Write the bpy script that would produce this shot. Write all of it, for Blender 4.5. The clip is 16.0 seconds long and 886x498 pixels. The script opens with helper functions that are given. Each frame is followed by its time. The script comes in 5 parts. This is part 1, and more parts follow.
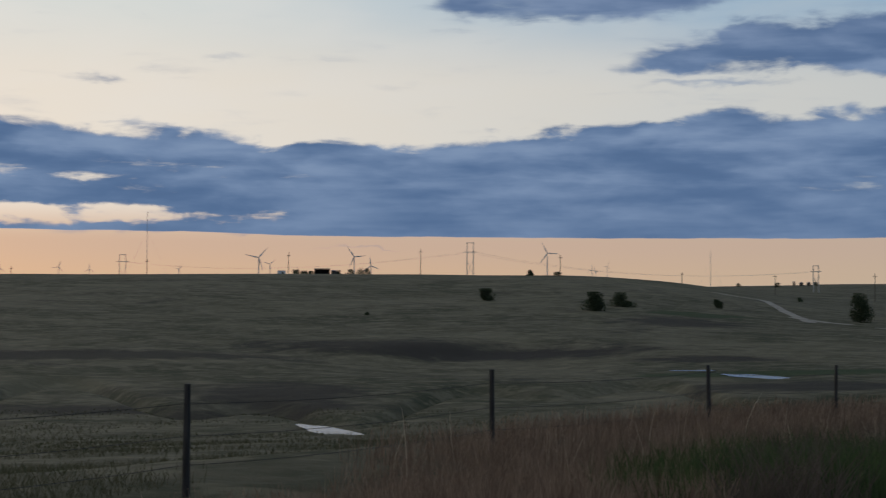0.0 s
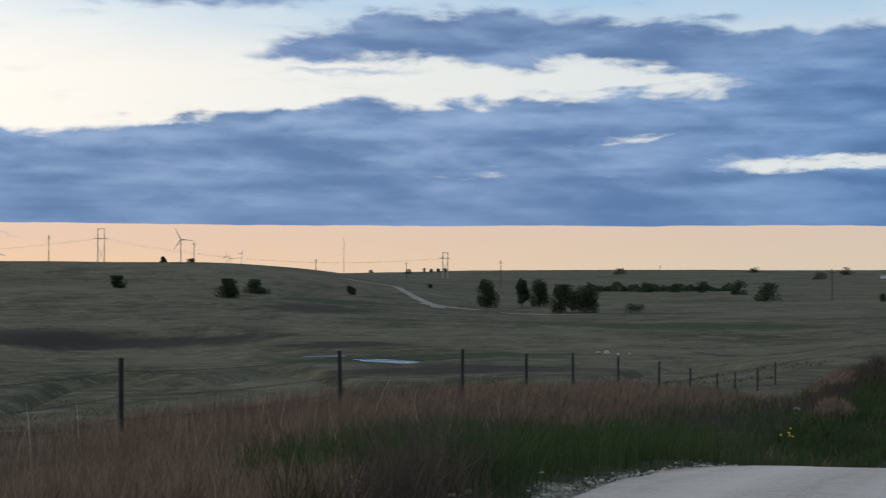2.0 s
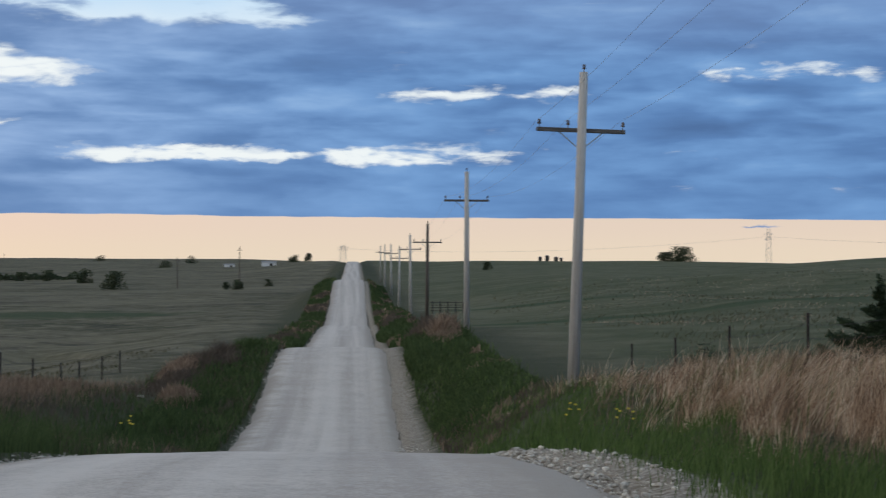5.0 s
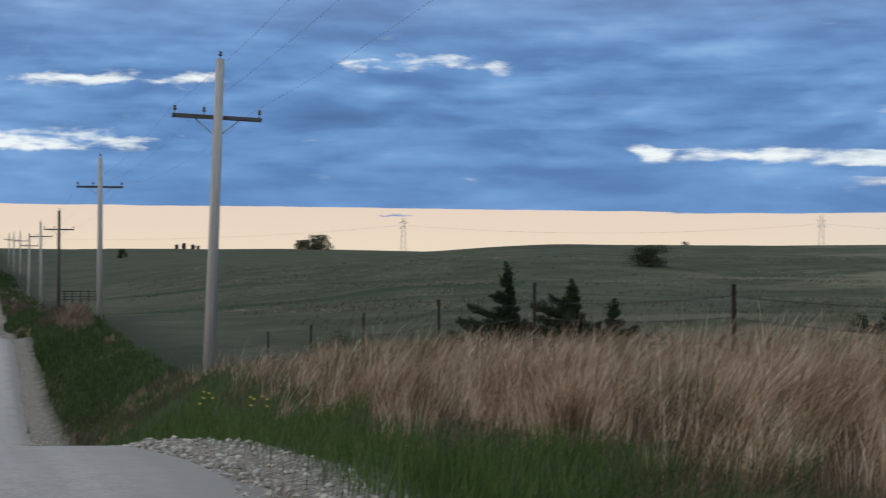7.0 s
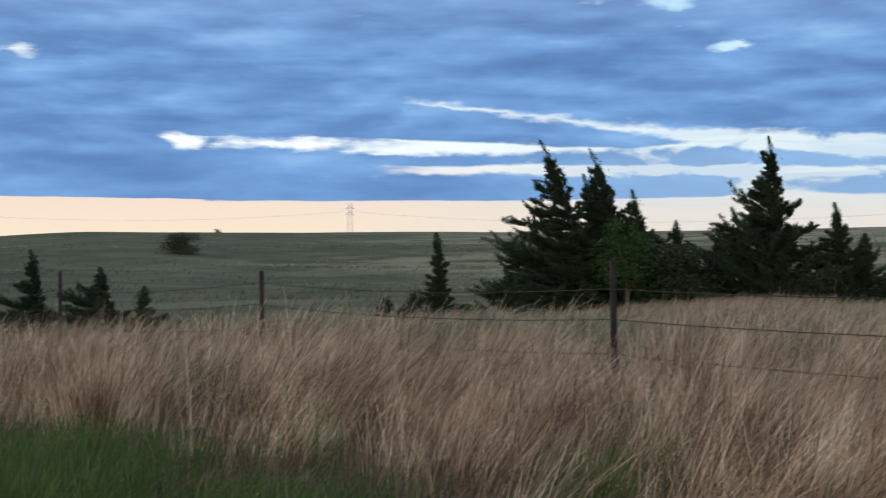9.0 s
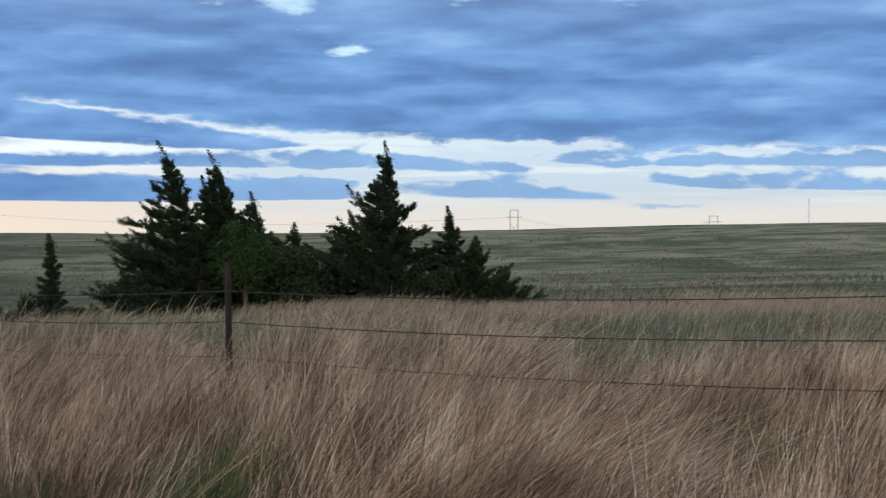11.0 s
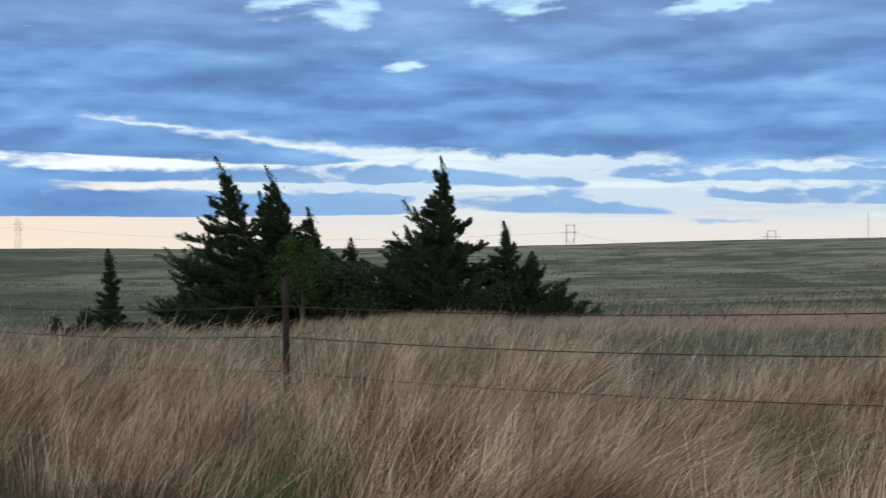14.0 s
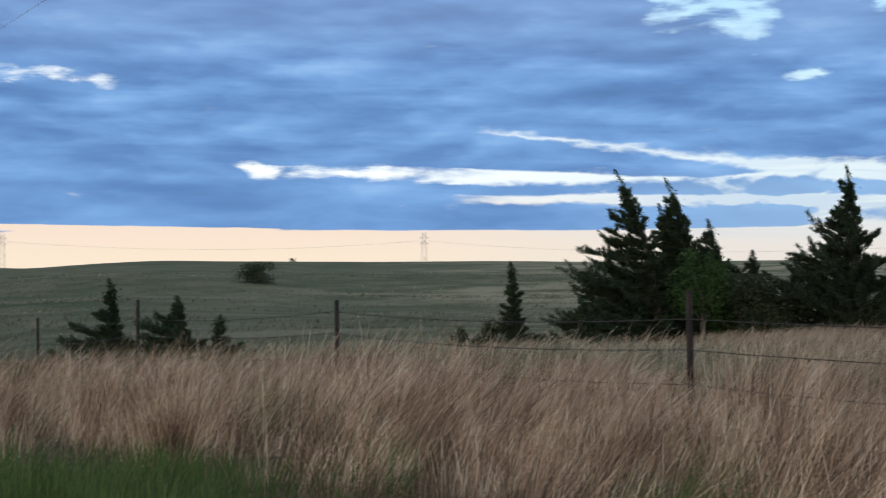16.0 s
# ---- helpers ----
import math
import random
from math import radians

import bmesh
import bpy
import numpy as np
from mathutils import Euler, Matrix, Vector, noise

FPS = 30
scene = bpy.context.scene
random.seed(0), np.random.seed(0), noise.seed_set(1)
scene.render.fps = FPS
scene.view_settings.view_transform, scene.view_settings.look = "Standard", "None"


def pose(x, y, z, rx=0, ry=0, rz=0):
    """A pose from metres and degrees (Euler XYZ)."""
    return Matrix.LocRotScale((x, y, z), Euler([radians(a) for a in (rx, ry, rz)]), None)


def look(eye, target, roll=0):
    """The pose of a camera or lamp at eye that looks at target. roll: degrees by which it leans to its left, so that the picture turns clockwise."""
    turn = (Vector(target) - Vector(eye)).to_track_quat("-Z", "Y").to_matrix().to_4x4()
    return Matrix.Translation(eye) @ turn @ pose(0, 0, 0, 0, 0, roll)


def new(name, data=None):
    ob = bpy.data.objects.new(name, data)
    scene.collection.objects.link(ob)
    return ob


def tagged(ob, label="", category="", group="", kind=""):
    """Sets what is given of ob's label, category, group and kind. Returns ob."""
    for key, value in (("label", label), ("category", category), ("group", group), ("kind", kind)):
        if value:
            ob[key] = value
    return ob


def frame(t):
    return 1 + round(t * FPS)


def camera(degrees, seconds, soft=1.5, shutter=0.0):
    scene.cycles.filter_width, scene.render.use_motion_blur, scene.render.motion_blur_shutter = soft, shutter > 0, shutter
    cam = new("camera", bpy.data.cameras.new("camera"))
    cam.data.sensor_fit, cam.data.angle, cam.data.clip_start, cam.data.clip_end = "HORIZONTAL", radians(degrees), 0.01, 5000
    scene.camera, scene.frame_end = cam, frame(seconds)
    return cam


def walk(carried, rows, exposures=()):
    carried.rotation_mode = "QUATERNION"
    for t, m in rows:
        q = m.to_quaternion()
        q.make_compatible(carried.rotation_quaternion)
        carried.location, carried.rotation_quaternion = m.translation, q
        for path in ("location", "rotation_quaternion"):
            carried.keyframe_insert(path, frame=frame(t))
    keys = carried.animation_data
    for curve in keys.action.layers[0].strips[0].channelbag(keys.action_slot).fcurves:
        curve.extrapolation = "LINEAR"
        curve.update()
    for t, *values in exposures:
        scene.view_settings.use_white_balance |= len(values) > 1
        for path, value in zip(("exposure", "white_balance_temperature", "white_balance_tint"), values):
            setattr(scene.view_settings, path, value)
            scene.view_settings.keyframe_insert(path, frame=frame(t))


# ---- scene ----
# The road runs along +y. Bearings are degrees clockwise, counted from the first view; the road lies at ROAD.
EYE, ARM, ROAD = 1.55, 0.15, 33.2
cam = camera(31.15, 16.0, soft=1.2, shutter=0.3)
# seconds, bearing, pitch, roll
ROWS = [
    (0, 0.00, 1.42, -0.15),
    (0.5, 3.20, 1.44, -0.02),
    (1, 6.56, 1.27, 0.01),
    (1.5, 10.15, 1.08, 0.06),
    (2, 13.12, 0.96, -0.02),
    (2.5, 16.14, 0.85, 0.01),
    (3, 20.05, 0.67, -0.01),
    (3.5, 24.31, 0.73, -0.12),
    (4, 28.26, 0.65, -0.14),
    (4.5, 32.41, 0.61, -0.14),
    (4.7, 34.10, 0.60, -0.14),
    (6.8, 47.68, 0.20, -0.18),
    (7, 49.36, 0.18, -0.18),
    (7.5, 53.45, 0.34, -0.11),
    (8, 57.57, 0.19, 0.04),
    (8.5, 61.57, -0.17, 0.03),
    (9, 66.10, -0.26, 0.06),
    (9.5, 69.44, -0.17, 0.09),
    (10, 72.83, -0.26, -0.05),
    (10.2, 74.53, -0.27, -0.06),
    (12.3, 82.94, 0.03, -0.12),
    (12.5, 83.00, 0.04, -0.12),
    (13, 82.97, 0.08, -0.16),
    (13.5, 81.10, 0.14, -0.08),
    (14, 77.72, 0.36, -0.06),
    (14.5, 74.50, 0.61, 0.18),
    (15, 70.36, 0.77, -0.00),
    (15.5, 66.96, 0.88, -0.02),
    (16, 63.43, 0.80, -0.03),
]


def on(bearing, dist):
    a = radians(bearing - ROAD)
    return dist * math.sin(a), dist * math.cos(a)


walk(cam, [(t, pose(*on(b, ARM), EYE, 90 + p, r, ROAD - b)) for t, b, p, r in ROWS],
     exposures=[(0.0, -0.85), (1.0, -0.5), (2.0, -0.33), (3.5, -0.12), (7.0, -0.05), (9.0, 0.18), (12.5, 0.18), (14.5, 0.24), (16.0, 0.2)])

# ---------------------------------------------------------------- sky and sun


class Nodes:
    """Small shorthand for a node tree."""

    def __init__(self, tree):
        self.t = tree
        tree.nodes.clear()

    def put(self, v, sock):
        if isinstance(v, bpy.types.NodeSocket):
            self.t.links.new(v, sock)
        elif v is not None:
            sock.default_value = v

    def node(self, kind, out=0, operation="", **ins):
        n = self.t.nodes.new(kind)
        if operation:
            n.operation = operation
        for k, v in ins.items():
            key = int(k[1:]) if k[0] == "i" and k[1:].isdigit() else k.replace("_", " ")
            self.put(v, n.inputs[key])
        return n.outputs[out] if len(n.outputs) else None

    def m(self, op, a, b=None, c=None, clamp=False):
        n = self.t.nodes.new("ShaderNodeMath")
        n.operation, n.use_clamp = op, clamp
        for i, v in enumerate((a, b, c)):
            self.put(v, n.inputs[i])
        return n.outputs[0]

    def smooth(self, v, lo, hi, a=0.0, b=1.0):
        n = self.t.nodes.new("ShaderNodeMapRange")
        n.interpolation_type = "SMOOTHSTEP"
        for i, x in enumerate((v, lo, hi, a, b)):
            self.put(x, n.inputs[i])
        return n.outputs[0]

    def mix(self, f, a, b, blend="MIX"):
        n = self.t.nodes.new("ShaderNodeMix")
        n.data_type, n.blend_type = "RGBA", blend
        for i, v in ((0, f), (6, a), (7, b)):
            self.put((*v, 1) if isinstance(v, tuple) and len(v) == 3 else v, n.inputs[i])
        return n.outputs[2]

    def noise(self, vec, scale, detail=4, rough=0.5, distort=0.0):
        return self.node("ShaderNodeTexNoise", Vector=vec, Scale=scale, Detail=detail, Roughness=rough, Distortion=distort)

    def xyz(self, x, y, z=0.0):
        return self.node("ShaderNodeCombineXYZ", X=x, Y=y, Z=z)


world = bpy.data.worlds.new("dusk_sky")
scene.world = world
world.use_nodes = True
W = Nodes(world.node_tree)
gen = W.node("ShaderNodeTexCoord")
sep = W.t.nodes.new("ShaderNodeSeparateXYZ")
W.put(gen, sep.inputs[0])
bear = W.m("ADD", W.m("MULTIPLY", W.m("ARCTAN2", sep.outputs[0], sep.outputs[1]), 57.29578), ROAD)
elev = W.m("MULTIPLY", W.m("ARCSINE", sep.outputs[2]), 57.29578)
# cloud texture in bearing and elevation, long along the horizon
plane = W.xyz(W.m("MULTIPLY", bear, 0.13), W.m("MULTIPLY", elev, 0.42))
wisp = W.noise(plane, 1.3, 6, 0.48, 0.15)
fluff = W.noise(W.xyz(W.m("MULTIPLY", bear, 0.30), W.m("MULTIPLY", elev, 0.85), 3.0), 1.4, 6, 0.52, 0.3)
warp = W.m("MULTIPLY", W.m("SUBTRACT", fluff, 0.5), 1.9)
streak = W.noise(W.xyz(W.m("MULTIPLY", bear, 0.15), W.m("MULTIPLY", elev, 0.60), 7.0), 1.25, 5, 0.47, 0.1)
haze = W.noise(W.xyz(W.m("MULTIPLY", bear, 0.07), W.m("MULTIPLY", elev, 1.15), 13.0), 1.3, 5, 0.55, 0.5)
crisp = W.m("MULTIPLY", W.m("SUBTRACT", W.noise(W.xyz(W.m("MULTIPLY", bear, 1.0), W.m("MULTIPLY", elev, 2.3), 21.0), 1.1, 4, 0.5), 0.5), 0.5)
threads = W.noise(W.xyz(W.m("MULTIPLY", bear, 0.32), W.m("ADD", W.m("MULTIPLY", elev, 2.6), W.m("MULTIPLY", fluff, 1.2)), 31.0), 1.0, 6, 0.6, 0.35)


def billow(up):
    """Rolling cloud folds, taken some degrees further up."""
    return W.noise(W.xyz(W.m("ADD", W.m("MULTIPLY", bear, 0.26), W.m("MULTIPLY", streak, 0.9)), W.m("MULTIPLY", W.m("ADD", elev, up), 0.95), 41.0), 1.0, 5, 0.46, 0.2)


el2 = W.m("ADD", W.m("ADD", elev, warp), W.m("MULTIPLY", crisp, 0.6))
el4 = W.m("ADD", elev, W.m("MULTIPLY", warp, 0.07))
el3 = W.m("ADD", W.m("ADD", elev, W.m("MULTIPLY", warp, 0.35)), crisp)


sky_node = W.t.nodes.new("ShaderNodeTexSky")
sky_node.sky_type, sky_node.sun_disc = "NISHITA", False
sky_node.sun_elevation, sky_node.sun_rotation = radians(3.0), radians(-62.0)
sky_node.altitude, sky_node.dust_density = 300.0, 1.5
sky_tex = sky_node.outputs[0]
# clear sky behind the clouds, under a thin bright veil that is warm towards the low sun
west = W.smooth(bear, 26.0, -14.0)
veil = W.mix(west, (1.0, 1.06, 1.08), (1.46, 1.36, 1.22))
veil = W.mix(W.smooth(elev, 7.0, 10.5), veil, W.mix(W.smooth(bear, 14.0, -13.0), (0.50, 0.78, 1.08), (1.25, 1.32, 1.30)))
veil = W.mix(W.smooth(elev, 14.0, 40.0), veil, (0.62, 0.68, 0.78))
veil = W.mix(W.smooth(wisp, 0.35, 0.7, 0.0, 0.35), veil, W.mix(west, (0.95, 1.04, 1.08), (1.45, 1.41, 1.35)))
glow = W.mix(W.smooth(bear, -5.0, 32.0), (1.16, 0.82, 0.57), (0.94, 0.79, 0.62))
glow = W.mix(W.smooth(elev, 0.2, 1.7), glow, W.mix(W.smooth(bear, -5.0, 40.0), (1.06, 0.78, 0.62), (0.90, 0.74, 0.62)))
glow = W.mix(W.smooth(bear, 60.0, 85.0), glow, (0.80, 0.76, 0.70))
clear = W.mix(W.smooth(elev, 1.6, 3.4), glow, veil)
clear = W.mix(W.smooth(bear, 58.0, 78.0, 0.0, 0.75), clear, W.mix(W.smooth(elev, 0.6, 2.4), (0.78, 0.74, 0.70), W.mix(W.smooth(elev, 5.0, 7.5), (0.66, 0.80, 0.88), (0.44, 0.76, 0.98))))
clear = W.mix(0.9, W.node("ShaderNodeVectorMath", operation="SCALE", i0=sky_tex, Scale=0.1), clear)


def along(points):
    """A cloud's lower and upper edge in elevation degrees, which follow the bearing: points are (bearing, low, high)."""
    lo, hi = points[0][0], points[-1][0]
    u = W.m("DIVIDE", W.m("SUBTRACT", bear, lo), hi - lo, clamp=True)
    n = W.t.nodes.new("ShaderNodeValToRGB")
    W.put(u, n.inputs[0])
    els = n.color_ramp.elements
    for p in points[1:-1]:
        els.new((p[0] - lo) / (hi - lo))
    for e, p in zip(els, points):
        e.color = (p[1] / 40, p[2] / 40, 0, 1)
    s = W.t.nodes.new("ShaderNodeSeparateXYZ")
    W.put(n.outputs[0], s.inputs[0])
    return W.m("MULTIPLY", s.outputs[0], 40.0), W.m("MULTIPLY", s.outputs[1], 40.0)


def ribbon(points, soft=0.3, flat=False, end=1.5, under=None, amount=1.0, over=None, spread=1.9):
    """Adds to a cover how much a direction lies between a cloud's edges; the ends fade out over some degrees."""
    el = el3 if flat else el2
    soft = soft * spread
    low, high = along(points)
    lo = W.smooth(W.m("SUBTRACT", el4 if under else el, low), -(under or soft), under or soft)
    f = W.m("MULTIPLY", lo, W.smooth(W.m("SUBTRACT", high, el), -soft, soft))
    f = W.m("MULTIPLY", f, W.smooth(bend, points[0][0] - end, points[0][0] + end))
    f = W.m("MULTIPLY", f, W.smooth(bend, points[-1][0] + end, points[-1][0] - end, 0.0, amount))
    return f if over is None else W.m("MAXIMUM", over, f)


bend = W.m("ADD", bear, W.m("MULTIPLY", warp, 2.0))
# the long deck over the horizon, flat below
deck = ribbon([(-60, 2.1, 6.0), (-14, 2.05, 5.7), (-7, 1.95, 5.25), (-5, 1.88, 5.2), (0, 1.85, 5.2), (6, 1.82, 5.9), (16, 1.8, 6.25), (23, 1.78, 6.6), (33, 1.72, 7.0), (45, 1.68, 7.5), (60, 1.5, 7.0), (64, 1.47, 6.6)], 0.22, under=0.035, end=3.0)
deck = ribbon([(60, 4.8, 38), (66.3, 5.0, 38), (70, 4.45, 38), (74.8, 3.97, 38), (83.7, 3.75, 38), (86.1, 3.4, 38), (93.3, 3.25, 38), (300, 2.8, 38)], 0.17, flat=True, end=2.0, over=deck)
# higher bank that thickens to the north
deck = ribbon([(6.6, 7.95, 8.15), (9, 7.8, 8.9), (13, 7.75, 9.45), (19, 7.65, 9.2), (22, 7.2, 8.8), (25, 6.3, 8.7), (31, 5.7, 8.6), (34, 5.6, 9.6), (60, 5.6, 10.5), (75, 5, 10.5)], 0.24, end=1.0, amount=0.95, over=deck)
deck = ribbon([(-0.5, 10.0, 10.15), (3, 9.55, 12), (6, 9.6, 12), (10.5, 10.2, 10.5)], 0.2, flat=True, amount=0.8, over=deck)
deck = ribbon([(28.5, 9.4, 9.6), (32, 8.75, 38), (60, 8.6, 38), (75, 7.0, 38), (300, 7.0, 38)], 0.25, over=deck)
deck = ribbon([(21.6, 9.0, 9.15), (23.8, 8.95, 9.2)], 0.1, flat=True, over=deck)
deck = ribbon([(-60, 13, 38), (0, 13, 38), (32, 12, 38)], 1.5, over=deck)
deck = ribbon([(7.2, 7.25, 7.35), (12, 7.25, 7.4)], 0.1, flat=True, amount=0.75, over=deck)
deck = ribbon([(-13.5, 7.3, 7.35), (-11, 7.25, 7.5)], 0.09, flat=True, end=0.7, amount=0.6, over=deck)
deck = ribbon([(-8.9, 8.15, 8.3), (-7, 8.15, 8.4)], 0.12, flat=True, end=0.7, amount=0.4, over=deck)
deck = ribbon([(-13.5, 2.0, 2.1), (-10, 2.0, 2.5), (-6, 1.9, 2.7)], 0.12, flat=True, end=1.0, amount=0.55, over=deck)
deck = ribbon([(-4, 1.48, 1.52), (-1, 1.48, 1.53)], 0.04, flat=True, end=0.5, amount=0.45, over=deck)
# streaks low in the east
for bar in ([(60, 3.7, 6.0), (66, 3.65, 4.85), (70, 3.4, 4.3), (73, 3.35, 3.9), (75, 3.5, 3.6)],
            [(58, 2.7, 3.3), (68, 2.75, 3.2), (76, 2.7, 3.25), (82.5, 2.6, 2.9)],
            [(58, 1.47, 2.45), (70, 1.5, 2.35), (76, 1.6, 2.3), (77.5, 1.8, 2.2)],
            [(78.5, 1.75, 2.3), (82, 1.65, 2.35), (86, 1.6, 1.75)],
            [(82.5, 2.95, 3.25), (86, 2.75, 3.1), (90, 2.85, 3.2), (104, 2.6, 3.3)],
            [(86.5, 2.2, 2.55), (90, 1.95, 2.5), (95, 1.9, 2.3), (104, 1.9, 2.5)]):
    deck = ribbon(bar, 0.13, flat=True, end=1.2, under=0.05 if bar[0][1] < 1.5 else 0.1, amount=0.95, over=deck)
deck = ribbon([(46.8, 1.33, 1.38), (48.2, 1.33, 1.40)], 0.03, flat=True, end=0.4, amount=0.8, over=deck)
deck = ribbon([(86.5, 1.3, 1.45), (89, 1.3, 1.45)], 0.08, flat=True, end=0.6, amount=0.7, over=deck)
# long bright gaps in the deck
rift = ribbon([(22.5, 3.75, 4.0), (27, 3.7, 4.25), (33, 3.6, 4.2), (39.5, 3.8, 4.15)], 0.17, flat=True, end=1.0, amount=0.85, spread=2.7)
rift = ribbon([(39, 3.85, 4.1), (47, 3.8, 4.05)], 0.17, flat=True, end=1.5, amount=0.5, over=rift, spread=2.7)
rift = ribbon([(33, 5.85, 5.95), (37, 5.9, 6.25), (41.5, 6.1, 6.5)], 0.17, flat=True, end=1.0, amount=0.85, over=rift, spread=2.7)
rift = ribbon([(45.6, 6.75, 7.0), (48, 6.6, 7.15), (52, 6.5, 6.8)], 0.19, flat=True, end=0.8, amount=0.85, over=rift, spread=2.7)
rift = ribbon([(56, 3.4, 3.8), (60, 3.35, 3.7), (65, 3.2, 3.5), (70, 3.1, 3.4)], 0.19, flat=True, end=1.0, amount=0.85, over=rift, spread=2.7)
rift = ribbon([(61, 2.55, 2.62), (65, 2.5, 2.7), (70, 2.5, 2.8)], 0.10, flat=True, end=1.0, amount=0.85, over=rift, spread=2.7)
rift = ribbon([(48, 2.5, 2.62), (51, 2.5, 2.6)], 0.10, flat=True, end=0.7, amount=0.6, over=rift, spread=2.7)
rift = ribbon([(70.5, 9.2, 13), (73.2, 8.2, 13), (74.6, 7.9, 13), (76.2, 9.4, 13)], 0.4, end=0.8, amount=0.6, over=rift, spread=2.7)
rift = ribbon([(75.3, 6.7, 6.85), (77.3, 7.0, 7.3)], 0.12, flat=True, end=0.5, amount=0.75, over=rift, spread=2.7)
rift = ribbon([(78.6, 9.1, 13), (80.5, 8.6, 13), (82.3, 9.1, 13)], 0.15, flat=True, end=0.5, amount=0.6, over=rift, spread=2.7)
rift = ribbon([(84.3, 8.4, 8.6), (87, 8.6, 9.3), (89.5, 9.0, 12)], 0.15, flat=True, end=0.7, amount=0.7, over=rift, spread=2.7)
rift = ribbon([(17.5, 4.6, 5.0), (19, 4.7, 5.3), (22, 5.0, 5.3)], 0.15, end=0.8, amount=0.38, over=rift, spread=2.7)
rift = ribbon([(10, 3.4, 3.6), (15.5, 3.55, 3.7)], 0.17, flat=True, end=1.0, amount=0.5, over=rift, spread=2.7)
rift = ribbon([(-14, 4.0, 4.6), (-8, 3.9, 4.4), (-5, 4.0, 4.3)], 0.35, end=2.0, amount=0.6, over=rift, spread=2.7)
rift = ribbon([(-17, 2.25, 2.95), (-9, 2.3, 2.8), (-5.5, 2.4, 2.6)], 0.14, end=1.0, flat=True, amount=0.85, over=rift, spread=2.7)
rift = ribbon([(-17, 3.7, 4.3), (-10, 3.75, 4.1), (-7, 3.8, 4.0)], 0.2, end=1.0, flat=True, amount=0.6, over=rift, spread=2.7)
east = W.m("MULTIPLY", W.smooth(bear, 68.0, 75.0, 0.0, 4.2), W.smooth(elev, 4.4, 3.4))
# ragged, drawn-out edges: the soft cover is worn away by streaky noise
fray = W.m("ADD", W.m("MULTIPLY", W.m("SUBTRACT", billow(0.0), 0.5), 1.0), W.m("MULTIPLY", W.m("SUBTRACT", threads, 0.5), 0.8))
tatter = W.noise(W.xyz(W.m("MULTIPLY", bear, 0.42), W.m("ADD", W.m("MULTIPLY", elev, 1.15), W.m("MULTIPLY", wisp, 1.5)), 53.0), 1.0, 5, 0.55, 0.4)
rift = W.m("MULTIPLY", rift, W.smooth(tatter, 0.34, 0.60, 0.95, 1.75))
rift = W.smooth(W.m("ADD", rift, W.m("MULTIPLY", fray, -1.0)), 0.05, 1.25)
cover = W.m("MULTIPLY", deck, W.m("SUBTRACT", 1.0, rift))
cover = W.smooth(W.m("ADD", W.m("MULTIPLY", cover, 1.3), W.m("MULTIPLY", W.m("ADD", fray, W.m("MULTIPLY", W.m("SUBTRACT", tatter, 0.52), east)), W.smooth(elev, 1.3, 2.4, 0.08, 1.0))), 0.05, 1.0)
# drawn-out bars of cloud low in the east
bars = W.m("MULTIPLY", W.smooth(haze, 0.42, 0.56, 0.0, 0.3), W.m("MULTIPLY", W.smooth(bear, 66.0, 74.0), W.smooth(elev, 1.0, 1.9)))
cover = W.m("MAXIMUM", cover, W.m("MULTIPLY", bars, W.smooth(elev, 4.6, 3.2)))
# billows: each fold darker underneath and lighter on top, thin places brighter
relief = W.m("SUBTRACT", billow(0.0), billow(0.42))
tone = W.m("ADD", W.m("MULTIPLY", relief, 0.95), W.m("MULTIPLY", W.m("SUBTRACT", streak, 0.5), 1.25))
tone = W.m("ADD", tone, W.m("MULTIPLY", W.m("SUBTRACT", threads, 0.5), 0.22))
tone = W.m("ADD", tone, W.m("MULTIPLY", W.m("SUBTRACT", haze, 0.5), 0.45))
tone = W.m("ADD", W.m("MULTIPLY", tone, W.smooth(elev, 1.8, 4.5, 0.45, 0.82)), 0.45, clamp=True)
shade = W.t.nodes.new("ShaderNodeValToRGB")
W.put(tone, shade.inputs[0])
while len(shade.color_ramp.elements) < 5:
    shade.color_ramp.elements.new(0.5)
for e, (p, c) in zip(shade.color_ramp.elements, ((0.0, (0.082, 0.168, 0.36)), (0.32, (0.115, 0.241, 0.50)), (0.58, (0.175, 0.350, 0.66)),
                                                 (0.82, (0.28, 0.482, 0.79)), (1.0, (0.43, 0.635, 0.88)))):
    e.position, e.color = p, (*c, 1)
body = W.mix(W.smooth(elev, 6.5, 9.5, 0.0, 0.30), shade.outputs[0], (0.24, 0.315, 0.52))
body = W.mix(W.smooth(bear, 40.0, 10.0, 0.0, 0.6), body, W.mix(W.smooth(tone, 0.25, 0.75), (0.185, 0.30, 0.53), (0.46, 0.58, 0.82)))
body = W.mix(W.m("MULTIPLY", W.smooth(bear, 66.0, 76.0), W.smooth(elev, 3.9, 2.9, 0.0, 0.5)), body, (0.34, 0.53, 0.76))
body = W.mix(W.smooth(elev, 11.0, 30.0), body, (0.45, 0.56, 0.78))
sky = W.mix(cover, clear, body)

light = W.node("ShaderNodeBackground", Color=sky, Strength=1.0)
W.node("ShaderNodeOutputWorld", Surface=light)

sun = bpy.data.lights.new("low_sun", "SUN")
sun.energy, sun.angle, sun.color = 0.5, radians(20), (1.0, 0.86, 0.72)
sun_ob = new("low_sun", sun)
sun_ob.matrix_world = look((*on(-29.0, 100), 22), (0, 0, 0))

# ---------------------------------------------------------------- materials


